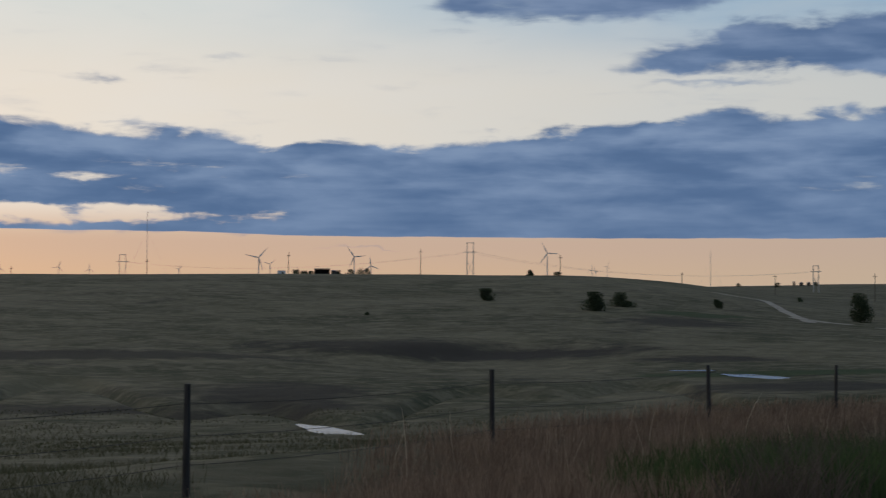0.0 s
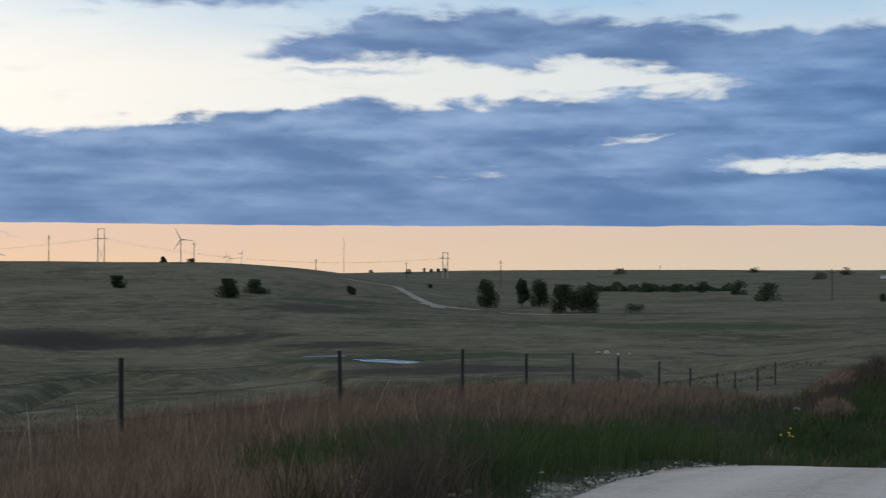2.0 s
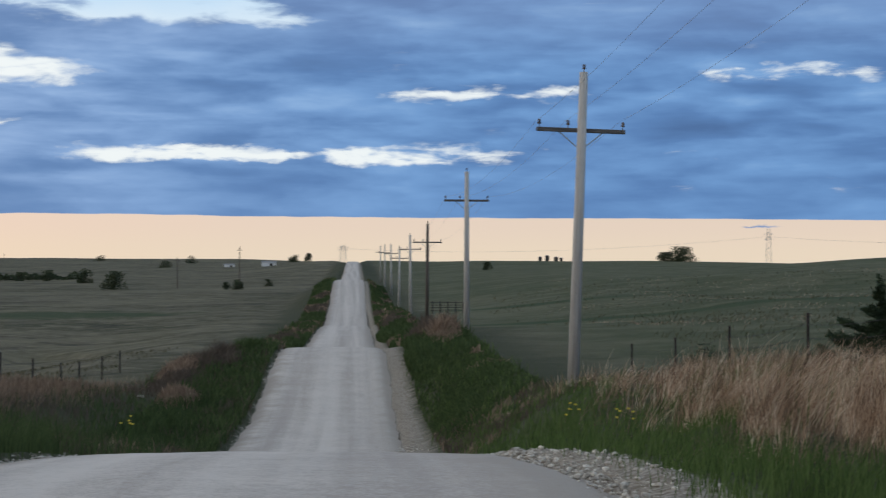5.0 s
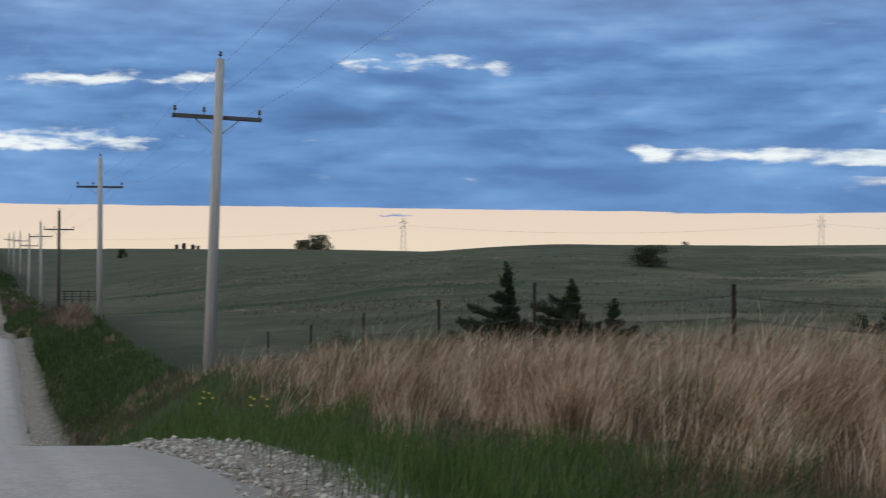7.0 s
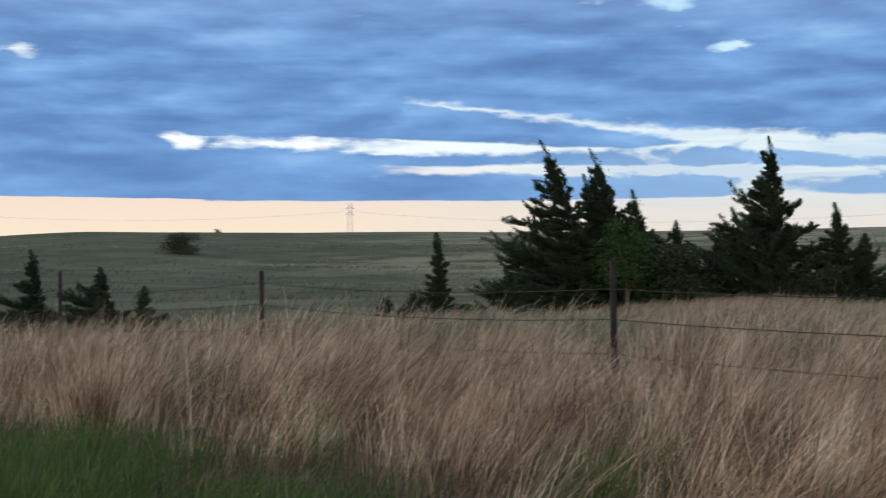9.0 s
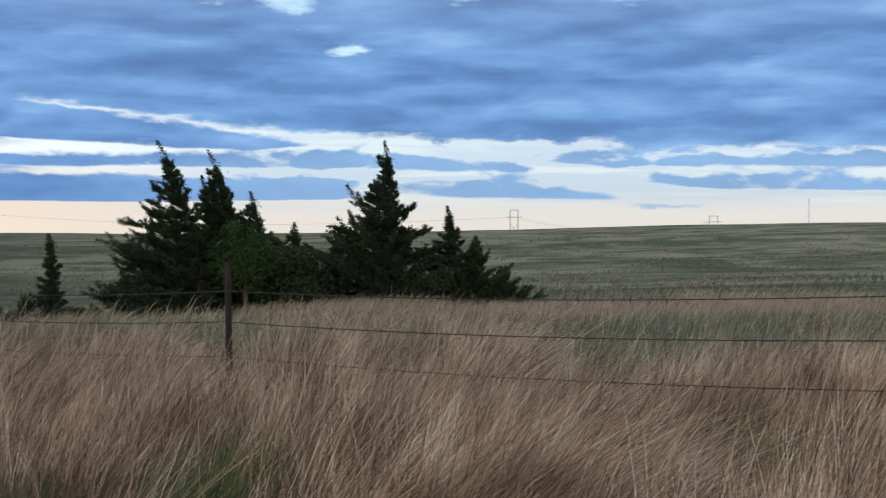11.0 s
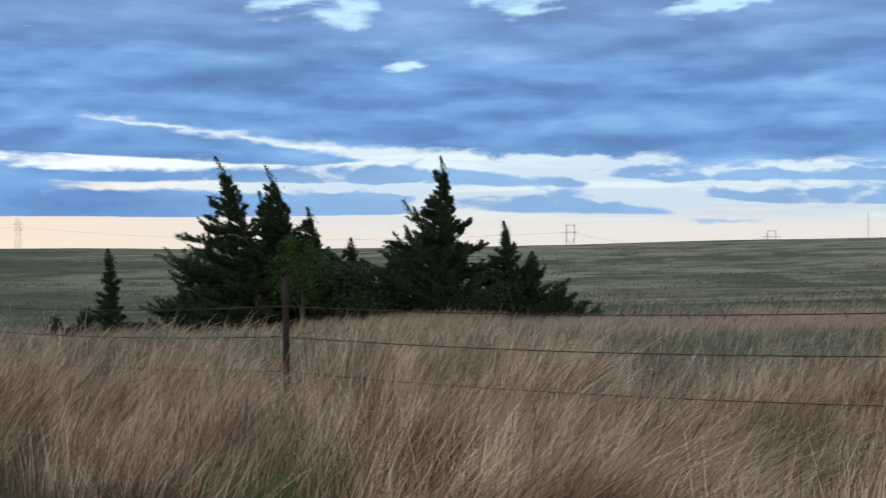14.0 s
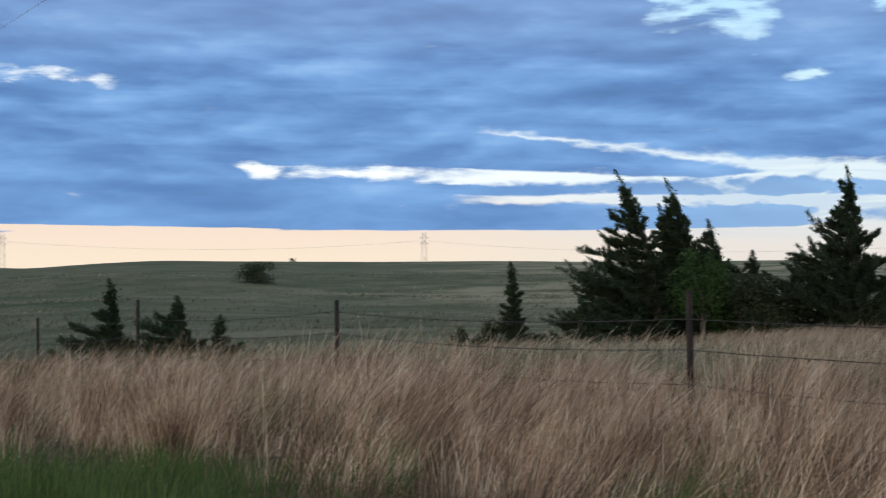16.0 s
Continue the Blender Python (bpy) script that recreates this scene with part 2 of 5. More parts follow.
def material(name, rough=0.8, metal=0.0):
    mat = bpy.data.materials.new(name)
    mat.use_nodes = True
    n = Nodes(mat.node_tree)
    b = n.t.nodes.new("ShaderNodeBsdfPrincipled")
    b.inputs["Roughness"].default_value, b.inputs["Metallic"].default_value = rough, metal
    o = n.t.nodes.new("ShaderNodeOutputMaterial")
    n.t.links.new(b.outputs[0], o.inputs[0])
    return mat, n, b


def plain(name, col, col2, scale=3.0, rough=0.8, metal=0.0, bump=0.3, stretch=(1, 1, 1)):
    """Two tones mixed by coarse and fine noise, with bump."""
    mat, n, b = material(name, rough, metal)
    co = n.node("ShaderNodeTexCoord", out=3)
    co = n.node("ShaderNodeVectorMath", operation="MULTIPLY", i0=co, i1=stretch)
    big, fine = n.noise(co, scale, 3), n.noise(co, scale * 9, 5, 0.65)
    f = n.m("ADD", n.m("MULTIPLY", big, 0.6), n.m("MULTIPLY", fine, 0.4))
    n.put(n.mix(n.smooth(f, 0.36, 0.64), col, col2), b.inputs["Base Color"])
    n.put(n.node("ShaderNodeBump", Strength=bump, Distance=0.02, Height=fine), b.inputs["Normal"])
    return mat


def blades(name, tones, thin=0.35, clump=1.25, own=0.62):
    """Grass or leaves: a tone for each blade, drifting in patches."""
    mat, n, b = material(name, 0.75)
    rnd = n.node("ShaderNodeNewGeometry", out="Random Per Island")
    pos = n.node("ShaderNodeNewGeometry", out="Position")
    patch = n.noise(pos, 2.6, 3)
    f = n.m("ADD", n.m("MULTIPLY", rnd, own), n.m("MULTIPLY", n.m("SUBTRACT", patch, 0.34 + max(0.0, clump - 1.25) * 0.17), clump), clamp=True)
    ramp = n.t.nodes.new("ShaderNodeValToRGB")
    n.put(f, ramp.inputs[0])
    els = ramp.color_ramp.elements
    while len(els) < len(tones):
        els.new(0.5)
    for i, c in enumerate(tones):
        els[i].position, els[i].color = i / (len(tones) - 1), (*c, 1)
    n.put(ramp.outputs[0], b.inputs["Base Color"])
    b.inputs["Specular IOR Level"].default_value = 0.2
    if thin:
        t = n.t.nodes.new("ShaderNodeBsdfTranslucent")
        n.put(ramp.outputs[0], t.inputs[0])
        mx = n.t.nodes.new("ShaderNodeMixShader")
        mx.inputs[0].default_value = thin
        n.t.links.new(b.outputs[0], mx.inputs[1])
        n.t.links.new(t.outputs[0], mx.inputs[2])
        n.t.links.new(mx.outputs[0], [x for x in n.t.nodes if x.type == "OUTPUT_MATERIAL"][0].inputs[0])
    return mat


mat, n, b = material("pasture", 0.95)
pos = n.node("ShaderNodeNewGeometry", out="Position")
sp = n.t.nodes.new("ShaderNodeSeparateXYZ")
n.put(pos, sp.inputs[0])
big = n.noise(pos, 0.018, 5, 0.6, 0.8)
mid = n.noise(pos, 0.16, 6, 0.7, 0.4)
fine = n.noise(pos, 1.4, 6, 0.75)
f = n.m("ADD", n.m("ADD", n.m("MULTIPLY", big, 0.38), n.m("MULTIPLY", mid, 0.48)), n.m("MULTIPLY", fine, 0.24))
col = n.mix(n.smooth(f, 0.47, 0.62), (0.042, 0.043, 0.023), (0.104, 0.092, 0.062))
col = n.mix(n.smooth(n.noise(pos, 0.035, 5, 0.6, 1.0), 0.46, 0.63, 0.0, 0.6), col, (0.140, 0.121, 0.079))
col = n.mix(n.smooth(n.noise(pos, 0.28, 3, 0.6), 0.5, 0.66, 0.0, 0.45), col, (0.19, 0.162, 0.112))
col = n.mix(n.smooth(n.noise(pos, 0.05, 4, 0.65, 0.6), 0.58, 0.70, 0.0, 0.85), col, (0.035, 0.032, 0.024))
col = n.mix(n.smooth(n.noise(pos, 0.75, 4, 0.6, 0.3), 0.50, 0.66, 0.0, 0.5), col, (0.170, 0.148, 0.098))
col = n.mix(n.smooth(fine, 0.45, 0.75, 0.0, 0.35), col, (0.040, 0.046, 0.022))
# east of the road: pale bunchgrass in drifts over a greener sward
drift = n.m("ADD", n.m("MULTIPLY", n.noise(pos, 0.13, 5, 0.6, 0.4), 0.55), n.m("ADD", n.m("MULTIPLY", n.noise(pos, 0.05, 4, 0.6, 0.6), 0.33), n.m("MULTIPLY", n.noise(pos, 0.9, 4, 0.65), 0.12)))
east = n.mix(n.smooth(drift, 0.42, 0.58), (0.075, 0.084, 0.040), (0.275, 0.235, 0.155))
east = n.mix(n.smooth(n.m("ADD", n.m("SUBTRACT", sp.outputs[0], n.m("MULTIPLY", sp.outputs[1], 0.6)), n.m("MULTIPLY", n.m("SUBTRACT", big, 0.5), 160.0)), 50.0, -30.0, 0.0, 0.75), east, (0.042, 0.054, 0.025))
east = n.mix(n.smooth(n.noise(pos, 0.022, 4, 0.6), 0.5, 0.66, 0.0, 0.55), east, (0.052, 0.066, 0.030))
col = n.mix(n.smooth(sp.outputs[0], 3.0, 14.0, 0.0, 0.8), col, east)
# dark rough growth in the hollows: place, half lengths along and across the line of the slope
edge = n.m("MULTIPLY", n.m("SUBTRACT", mid, 0.5), 1.8)
for pb, pd, ra, rb in ((-6.0, 135.0, 16.0, 9.0), (-0.5, 205.0, 11.0, 26.0), (3.0, 203.0, 7.0, 22.0), (8.5, 262.0, 16.0, 12.0), (9.5, 190.0, 5.0, 10.0),
                       (13.5, 140.0, 9.0, 14.0), (-13.0, 190.0, 7.0, 30.0), (-11.0, 120.0, 6.0, 20.0)):
    hx, hy = on(pb, pd)
    ca, sa = math.cos(radians(pb - ROAD)), math.sin(radians(pb - ROAD))
    du = n.m("ADD", n.m("MULTIPLY", n.m("SUBTRACT", sp.outputs[0], hx), sa / ra), n.m("MULTIPLY", n.m("SUBTRACT", sp.outputs[1], hy), ca / ra))
    dv = n.m("ADD", n.m("MULTIPLY", n.m("SUBTRACT", sp.outputs[0], hx), ca / rb), n.m("MULTIPLY", n.m("SUBTRACT", sp.outputs[1], hy), -sa / rb))
    rr = n.m("ADD", n.m("SQRT", n.m("ADD", n.m("MULTIPLY", du, du), n.m("MULTIPLY", dv, dv))), edge)
    col = n.mix(n.smooth(rr, 1.15, 0.55, 0.0, 0.84), col, (0.030, 0.026, 0.021))
# lush strips along the creek and in the swales
for pb, pd, ra, rb in ((15.0, 166.0, 5.0, 12.0), (10.5, 163.0, 6.0, 10.0), (22.0, 230.0, 12.0, 24.0), (9.0, 290.0, 10.0, 9.0), (44.5, 134.0, 4.5, 24.0), (39.0, 190.0, 7.0, 16.0)):
    hx, hy = on(pb, pd)
    ca, sa = math.cos(radians(pb - ROAD)), math.sin(radians(pb - ROAD))
    du = n.m("ADD", n.m("MULTIPLY", n.m("SUBTRACT", sp.outputs[0], hx), sa / ra), n.m("MULTIPLY", n.m("SUBTRACT", sp.outputs[1], hy), ca / ra))
    dv = n.m("ADD", n.m("MULTIPLY", n.m("SUBTRACT", sp.outputs[0], hx), ca / rb), n.m("MULTIPLY", n.m("SUBTRACT", sp.outputs[1], hy), -sa / rb))
    rr = n.m("ADD", n.m("SQRT", n.m("ADD", n.m("MULTIPLY", du, du), n.m("MULTIPLY", dv, dv))), edge)
    col = n.mix(n.smooth(rr, 1.2, 0.5, 0.0, 0.8), col, (0.030, 0.048, 0.018))
# darker rank growth and litter on the verges, trodden pale gravel at the road's edge
away = n.m("SUBTRACT", n.m("SUBTRACT", n.m("ABSOLUTE", n.m("ADD", sp.outputs[0], 1.1)), 2.3),
           n.m("SUBTRACT", n.m("MULTIPLY", n.smooth(sp.outputs[0], -1.2, -1.0), n.smooth(sp.outputs[1], 40.0, 12.0, 0.0, 0.55)),
               n.m("MULTIPLY", n.smooth(sp.outputs[0], -1.0, -1.2), n.smooth(sp.outputs[1], 30.0, 11.0, 0.0, 0.25))))
col = n.mix(n.smooth(n.m("ADD", away, n.m("MULTIPLY", n.m("SUBTRACT", fine, 0.5), 3.0)), 9.0, 4.5, 0.0, 0.8), col, (0.035, 0.040, 0.020))
side = n.smooth(sp.outputs[0], -1.5, -0.5, 0.26, 0.95)
col = n.mix(n.m("MULTIPLY", n.smooth(n.m("DIVIDE", n.m("ADD", away, n.m("MULTIPLY", n.m("SUBTRACT", fine, 0.5), 1.2)), side), 1.3, 0.7), 0.85), col,
            n.mix(n.smooth(n.noise(pos, 14.0, 4, 0.7), 0.4, 0.62), (0.17, 0.14, 0.11), (0.36, 0.32, 0.275)))
n.put(col, b.inputs["Base Color"])
n.put(n.node("ShaderNodeBump", Strength=0.6, Distance=0.15, Height=n.noise(pos, 2.5, 6, 0.7)), b.inputs["Normal"])
b.inputs["Specular IOR Level"].default_value = 0.1
M_GROUND = mat

mat, n, b = material("limestone_gravel_road", 0.9)
pos = n.node("ShaderNodeNewGeometry", out="Position")
sp = n.t.nodes.new("ShaderNodeSeparateXYZ")
n.put(pos, sp.inputs[0])
rut = n.noise(n.xyz(n.m("MULTIPLY", sp.outputs[0], 1.1), n.m("MULTIPLY", sp.outputs[1], 0.012)), 1.0, 3, 0.55)
spots = n.noise(pos, 0.8, 5, 0.65)
grit = n.noise(pos, 28.0, 4, 0.7)
flecks = n.noise(pos, 7.0, 5, 0.7)
f = n.m("ADD", n.m("ADD", n.m("MULTIPLY", rut, 0.46), n.m("MULTIPLY", spots, 0.16)), n.m("ADD", n.m("MULTIPLY", grit, 0.24), n.m("MULTIPLY", flecks, 0.20)))
n.put(n.mix(n.smooth(n.m("ABSOLUTE", n.m("ADD", sp.outputs[0], n.m("ADD", 1.1, n.m("MULTIPLY", n.m("SUBTRACT", spots, 0.5), 1.6)))), 1.5, 2.6, 0.0, 0.75),
           n.mix(n.smooth(f, 0.42, 0.64), (0.325, 0.278, 0.244), (0.53, 0.468, 0.42)), (0.27, 0.222, 0.18)), b.inputs["Base Color"])
n.put(n.node("ShaderNodeBump", Strength=0.5, Distance=0.02, Height=grit), b.inputs["Normal"])
M_ROAD = mat

M_STONE = plain("pale_limestone", (0.22, 0.185, 0.15), (0.60, 0.55, 0.48), 9.0, 0.9)
M_POLE = plain("weathered_pole_wood", (0.33, 0.305, 0.28), (0.48, 0.455, 0.43), 2.0, 0.85, stretch=(6, 6, 0.4))
M_DARKPOLE = plain("creosoted_wood", (0.05, 0.04, 0.035), (0.10, 0.08, 0.065), 2.0, 0.8, stretch=(6, 6, 0.4))
M_ARM = plain("grey_crossarm_wood", (0.06, 0.055, 0.055), (0.13, 0.12, 0.115), 3.0, 0.85, stretch=(0.5, 6, 6))
M_STEEL = plain("galvanised_steel", (0.30, 0.31, 0.32), (0.45, 0.46, 0.47), 4.0, 0.5, 0.8)
M_GLASSY = plain("brown_porcelain", (0.05, 0.035, 0.03), (0.10, 0.07, 0.06), 8.0, 0.25)
M_RUST = plain("rusted_steel", (0.014, 0.010, 0.009), (0.036, 0.022, 0.018), 9.0, 0.85, 0.2)
M_POST = plain("old_cedar_post", (0.018, 0.015, 0.014), (0.045, 0.038, 0.034), 5.0, 0.9, stretch=(5, 5, 0.6))
M_WIRE = plain("rusty_barbed_wire", (0.02, 0.017, 0.016), (0.05, 0.042, 0.04), 20.0, 0.8, 0.2)
M_LINE = plain("aluminium_conductor", (0.32, 0.33, 0.35), (0.42, 0.43, 0.45), 1.0, 0.5, 0.6)
M_WHITE = plain("turbine_white", (0.42, 0.42, 0.43), (0.52, 0.52, 0.53), 0.05, 0.5)
M_DRY = blades("dry_bluestem", [(0.085, 0.055, 0.038), (0.325, 0.205, 0.133), (0.57, 0.39, 0.26), (0.90, 0.75, 0.57)], 0.2, 2.4, 0.98)
M_RUSSET = blades("russet_bluestem", [(0.075, 0.051, 0.037), (0.165, 0.112, 0.079), (0.275, 0.196, 0.14), (0.42, 0.32, 0.235)], clump=1.3)
M_TUFT = blades("pasture_tuft", [(0.05, 0.056, 0.027), (0.09, 0.088, 0.05), (0.15, 0.132, 0.085)])
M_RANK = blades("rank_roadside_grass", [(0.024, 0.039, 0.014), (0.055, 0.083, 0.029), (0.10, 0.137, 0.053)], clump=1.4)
M_STRAW = blades("faded_straw", [(0.15, 0.11, 0.08), (0.36, 0.265, 0.19), (0.60, 0.475, 0.35)])
M_PALE = blades("pale_stalks", [(0.36, 0.275, 0.19), (0.60, 0.49, 0.355)])
M_GREEN = blades("green_grass", [(0.030, 0.052, 0.014), (0.075, 0.122, 0.032), (0.155, 0.21, 0.068)])
M_GREY = blades("grey_green_weeds", [(0.038, 0.050, 0.025), (0.165, 0.175, 0.112), (0.56, 0.52, 0.41)], clump=1.9)
M_BROWNWEED = blades("dead_weeds", [(0.055, 0.042, 0.033), (0.10, 0.078, 0.06), (0.16, 0.127, 0.098)])
M_CEDAR = blades("cedar_foliage", [(0.012, 0.021, 0.012), (0.028, 0.045, 0.022), (0.055, 0.078, 0.036)], 0.0)
M_LEAF = blades("broad_leaves", [(0.020, 0.042, 0.012), (0.045, 0.085, 0.022), (0.075, 0.125, 0.035)])
M_DARKLEAF = blades("distant_leaves", [(0.020, 0.030, 0.016), (0.042, 0.056, 0.028), (0.075, 0.09, 0.046)])
M_BARK = plain("cedar_bark", (0.05, 0.035, 0.028), (0.11, 0.085, 0.07), 6.0, 0.95, stretch=(4, 4, 0.5))
M_YELLOW = plain("yellow_petals", (0.55, 0.42, 0.03), (0.7, 0.58, 0.06), 20.0, 0.7)
M_SHED = plain("dark_shed_boards", (0.03, 0.028, 0.027), (0.06, 0.055, 0.05), 1.0, 0.8)
M_PAINT = plain("white_paint", (0.55, 0.55, 0.55), (0.7, 0.7, 0.7), 1.0, 0.6)
M_ROOF = plain("grey_roof", (0.12, 0.12, 0.125), (0.2, 0.2, 0.2), 1.0, 0.6)
mat, n, b = material("still_water", 0.16)
b.inputs["Base Color"].default_value = (0.03, 0.035, 0.035, 1)
b.inputs["IOR"].default_value = 1.33
pos = n.node("ShaderNodeNewGeometry", out="Position")
n.put(n.node("ShaderNodeBump", Strength=0.12, Distance=0.02, Height=n.noise(pos, 3.0, 3)), b.inputs["Normal"])
M_WATER = mat

# ---------------------------------------------------------------- the lie of the land


def sstep(v, lo, hi):
    u = np.clip((v - lo) / (hi - lo), 0, 1)
    return u * u * (3 - 2 * u)


def curve_through(v, xs, ys):
    """Smooth curve through a profile (monotone cubic)."""
    xs, ys = np.asarray(xs, float), np.asarray(ys, float)
    h, dl = np.diff(xs), np.diff(ys) / np.diff(xs)
    mm = np.zeros_like(ys)
    same = dl[:-1] * dl[1:] > 0
    mm[1:-1] = np.where(same, 2 * dl[:-1] * dl[1:] / np.where(same, dl[:-1] + dl[1:], 1), 0)
    mm[0], mm[-1] = dl[0], dl[-1]
    v = np.clip(v, xs[0], xs[-1])
    i = np.clip(np.searchsorted(xs, v) - 1, 0, len(xs) - 2)
    u = (v - xs[i]) / h[i]
    return ((1 + 2 * u) * (1 - u) ** 2 * ys[i] + u * (1 - u) ** 2 * h[i] * mm[i]
            + u * u * (3 - 2 * u) * ys[i + 1] + u * u * (u - 1) * h[i] * mm[i + 1])


_tab = np.random.RandomState(5).rand(256, 256)


def vnoise(x, y):
    xi, yi = np.floor(x).astype(int), np.floor(y).astype(int)
    u, v = x - xi, y - yi
    u, v = u * u * (3 - 2 * u), v * v * (3 - 2 * v)
    g = lambda a, c: _tab[a % 256, c % 256]
    return (g(xi, yi) * (1 - u) + g(xi + 1, yi) * u) * (1 - v) + (g(xi, yi + 1) * (1 - u) + g(xi + 1, yi + 1) * u) * v - 0.5


def fbm(x, y, octaves=4):
    return sum(vnoise(x * 2 ** k + 17 * k, y * 2 ** k) / 2 ** k for k in range(octaves))


ROAD_C, ROAD_HALF = -1.1, 2.3


def flare(x, y):
    """Near the crest where the camera stands the road is broader on its right and narrower on its left."""
    return np.where(np.asarray(x) > ROAD_C, 0.55 * (1 - sstep(y, 12, 40)), -0.25 * (1 - sstep(y, 11, 30)))



def road_level(y):
    return curve_through(y, (-60, 0, 10.6, 15, 20, 34, 45, 55, 63, 70, 76, 82, 95, 112, 140, 165, 182, 225, 270, 290, 370, 700, 900, 4900),
                         (0.1, 0.0, -0.04, -0.32, -0.86, -2.85, -3.72, -3.86, -3.45, -2.87, -2.56, -2.75, -4.0, -4.4, -4.55, -4.85, -5.45, -3.9, -1.2, -1.25, -2.2, 2.9, 1.5, -2.0))


def left_level(y):
    return curve_through(y, (-40, 0, 13.6, 28, 35, 50, 72, 110, 160, 300, 500, 1000, 4900),
                         (-0.3, -0.6, -0.8, -1.05, -1.4, -2.25, -4.0, -4.5, -5.5, -4.5, -3.0, 4.0, 0.0))


def right_level(y):
    return curve_through(y, (-40, 0, 10, 20, 33, 43, 86, 134, 174, 222, 270, 330, 500, 1000, 4900),
                         (0.3, 0.2, 0.15, -0.05, -0.95, -1.85, -2.0, -3.6, -3.8, -4.6, -3.6, -3.0, -1.5, 4.2, 0.0))


PONDS = []


def open_land(x, y):
    """The rolling pasture away from the road, by bearing and distance."""
    d = np.hypot(x, y)
    b = np.degrees(np.arctan2(x, y)) + ROAD
    b = np.where(b < -90, b + 360, b)
    hill = curve_through(d, (0, 20, 30, 45, 60, 75, 95, 120, 160, 220, 300, 420, 500, 800, 4900),
                         (-0.9, -1.05, -1.9, -3.1, -4.3, -5.5, -6.6, -7.1, -7.2, -5.2, -1.3, 4.3, 5.9, 2.0, 0.0))
    basin = curve_through(d, (0, 20, 45, 83, 160, 300, 450, 600, 900, 1500, 2200, 4900),
                          (-0.8, -0.9, -2.9, -5.3, -6.9, -4.8, -4.4, -3.9, -0.5, 6.6, 4.0, 0.0))
    ahead = curve_through(d, (0, 43, 86, 174, 300, 550, 800, 1300, 4900),
                          (0.2, -1.0, -1.2, -2.0, -0.6, 0.2, 3.6, 3.0, 0.0))
    east = curve_through(d, (0, 25, 47, 90, 150, 250, 450, 700, 4900),
                         (0.2, -0.2, -0.6, -1.1, -1.1, 0.4, 4.3, 1.0, 0.0))
    south = curve_through(d, (0, 25, 50, 130, 250, 360, 700, 4900), (0.3, 0.0, -0.15, -0.2, 2.9, 6.3, 3.0, 0.0))
    z = hill
    for other, lo, hi in ((basin, 4, 17), (ahead, 30, 38), (east, 43, 54), (south, 68, 97)):
        w = sstep(b, lo, hi)
        z = z * (1 - w) + other * w
    swell = d + 26 * fbm(b / 7, d * 0 + 3, 2)
    z = z + (0.75 * np.exp(-((swell - 145) / 16) ** 2) + 0.9 * np.exp(-((swell - 245) / 24) ** 2) - 0.5 * np.exp(-((swell - 195) / 20) ** 2)) * sstep(b, 40, 47)
    z = z + fbm(x / 70, y / 70, 3) * np.clip(d / 90, 0, 1) * 0.8
    z = z + fbm(x / 9, y / 9, 3) * np.clip(d / 60, 0, 1) * 0.22 * np.exp(-d / 110)
    return z


def land(x, y):
    x, y = np.asarray(x, float), np.asarray(y, float)
    far = open_land(x, y)
    zr = road_level(y)
    side = x < ROAD_C
    off = np.abs(x - ROAD_C) - ROAD_HALF - flare(x, y)
    verge = np.where(side, left_level(y), right_level(y))
    reach = np.where(side, 8.5, 4.0)
    near = zr + (verge - zr) * sstep(off, 0.2, reach)
    wide = np.where(side, 4, 10) + 0.03 * np.abs(y)
    w = sstep(off, np.where(side, 9.0, 6.5), np.where(side, 9.0, 6.5) + 2 * wide)
    z = near * (1 - w) + far * w
    z = z + fbm(x / 1.3, y / 1.3, 3) * 0.12 * sstep(off, 0.3, 2.0) * np.exp(-np.hypot(x, y) / 80)
    # windrow of gravel pushed off the road
    z = z + 0.07 * np.exp(-((off - 0.55 - 0.25 * vnoise(y * 0.4, x * 0 + 2)) / 0.28) ** 2) * (1 + vnoise(x * 3, y * 1.5)) * (y < 60)
    # creek bed winding down the valley
    b = np.degrees(np.arctan2(x, y)) + ROAD
    d = np.hypot(x, y)
    gully = 128 + 16 * np.sin(b * 0.33) + 9 * np.sin(b * 0.9 + 1)
    z = z - 1.1 * np.exp(-((d - gully) / 5.0) ** 2) * (1 - sstep(b, 21, 27)) * (b > -60)
    ledge = 205 + 10 * np.sin(b * 0.5)
    z = z - 1.3 * (1 - sstep(d, ledge - 5, ledge + 6)) * sstep(d, 150, 190) * np.exp(-((b - 0) / 7) ** 2)
    for px, py, pa, pb, turn, level in PONDS:
        c, q = math.cos(turn), math.sin(turn)
        u, v = (x - px) * c + (y - py) * q, -(x - px) * q + (y - py) * c
        r = np.hypot(u / pa, v / pb)
        z = np.where(r < 2.2, z + (level - 0.12 - z) * (1 - sstep(r, 0.9, 2.2)), z)
    return z


def land_at(x, y):
    return float(land(np.array([x]), np.array([y]))[0])


def put_mesh(name, verts, faces, mat, parent=None, smooth=False):
    me = bpy.data.meshes.new(name)
    me.from_pydata(verts if isinstance(verts, list) else verts.tolist(), [], faces if isinstance(faces, list) else faces.tolist())
    me.materials.append(mat)
    if smooth:
        me.polygons.foreach_set("use_smooth", [True] * len(me.polygons))
    ob = new(name, me)
    ob.parent = parent
    return ob


def part(name, bm, mat, parent=None, label="", smooth=False):
    me = bpy.data.meshes.new(name)
    bm.to_mesh(me)
    bm.free()
    me.materials.append(mat)
    if smooth:
        me.polygons.foreach_set("use_smooth", [True] * len(me.polygons))
    ob = new(name, me)
    ob.parent = parent
    return tagged(ob, label)


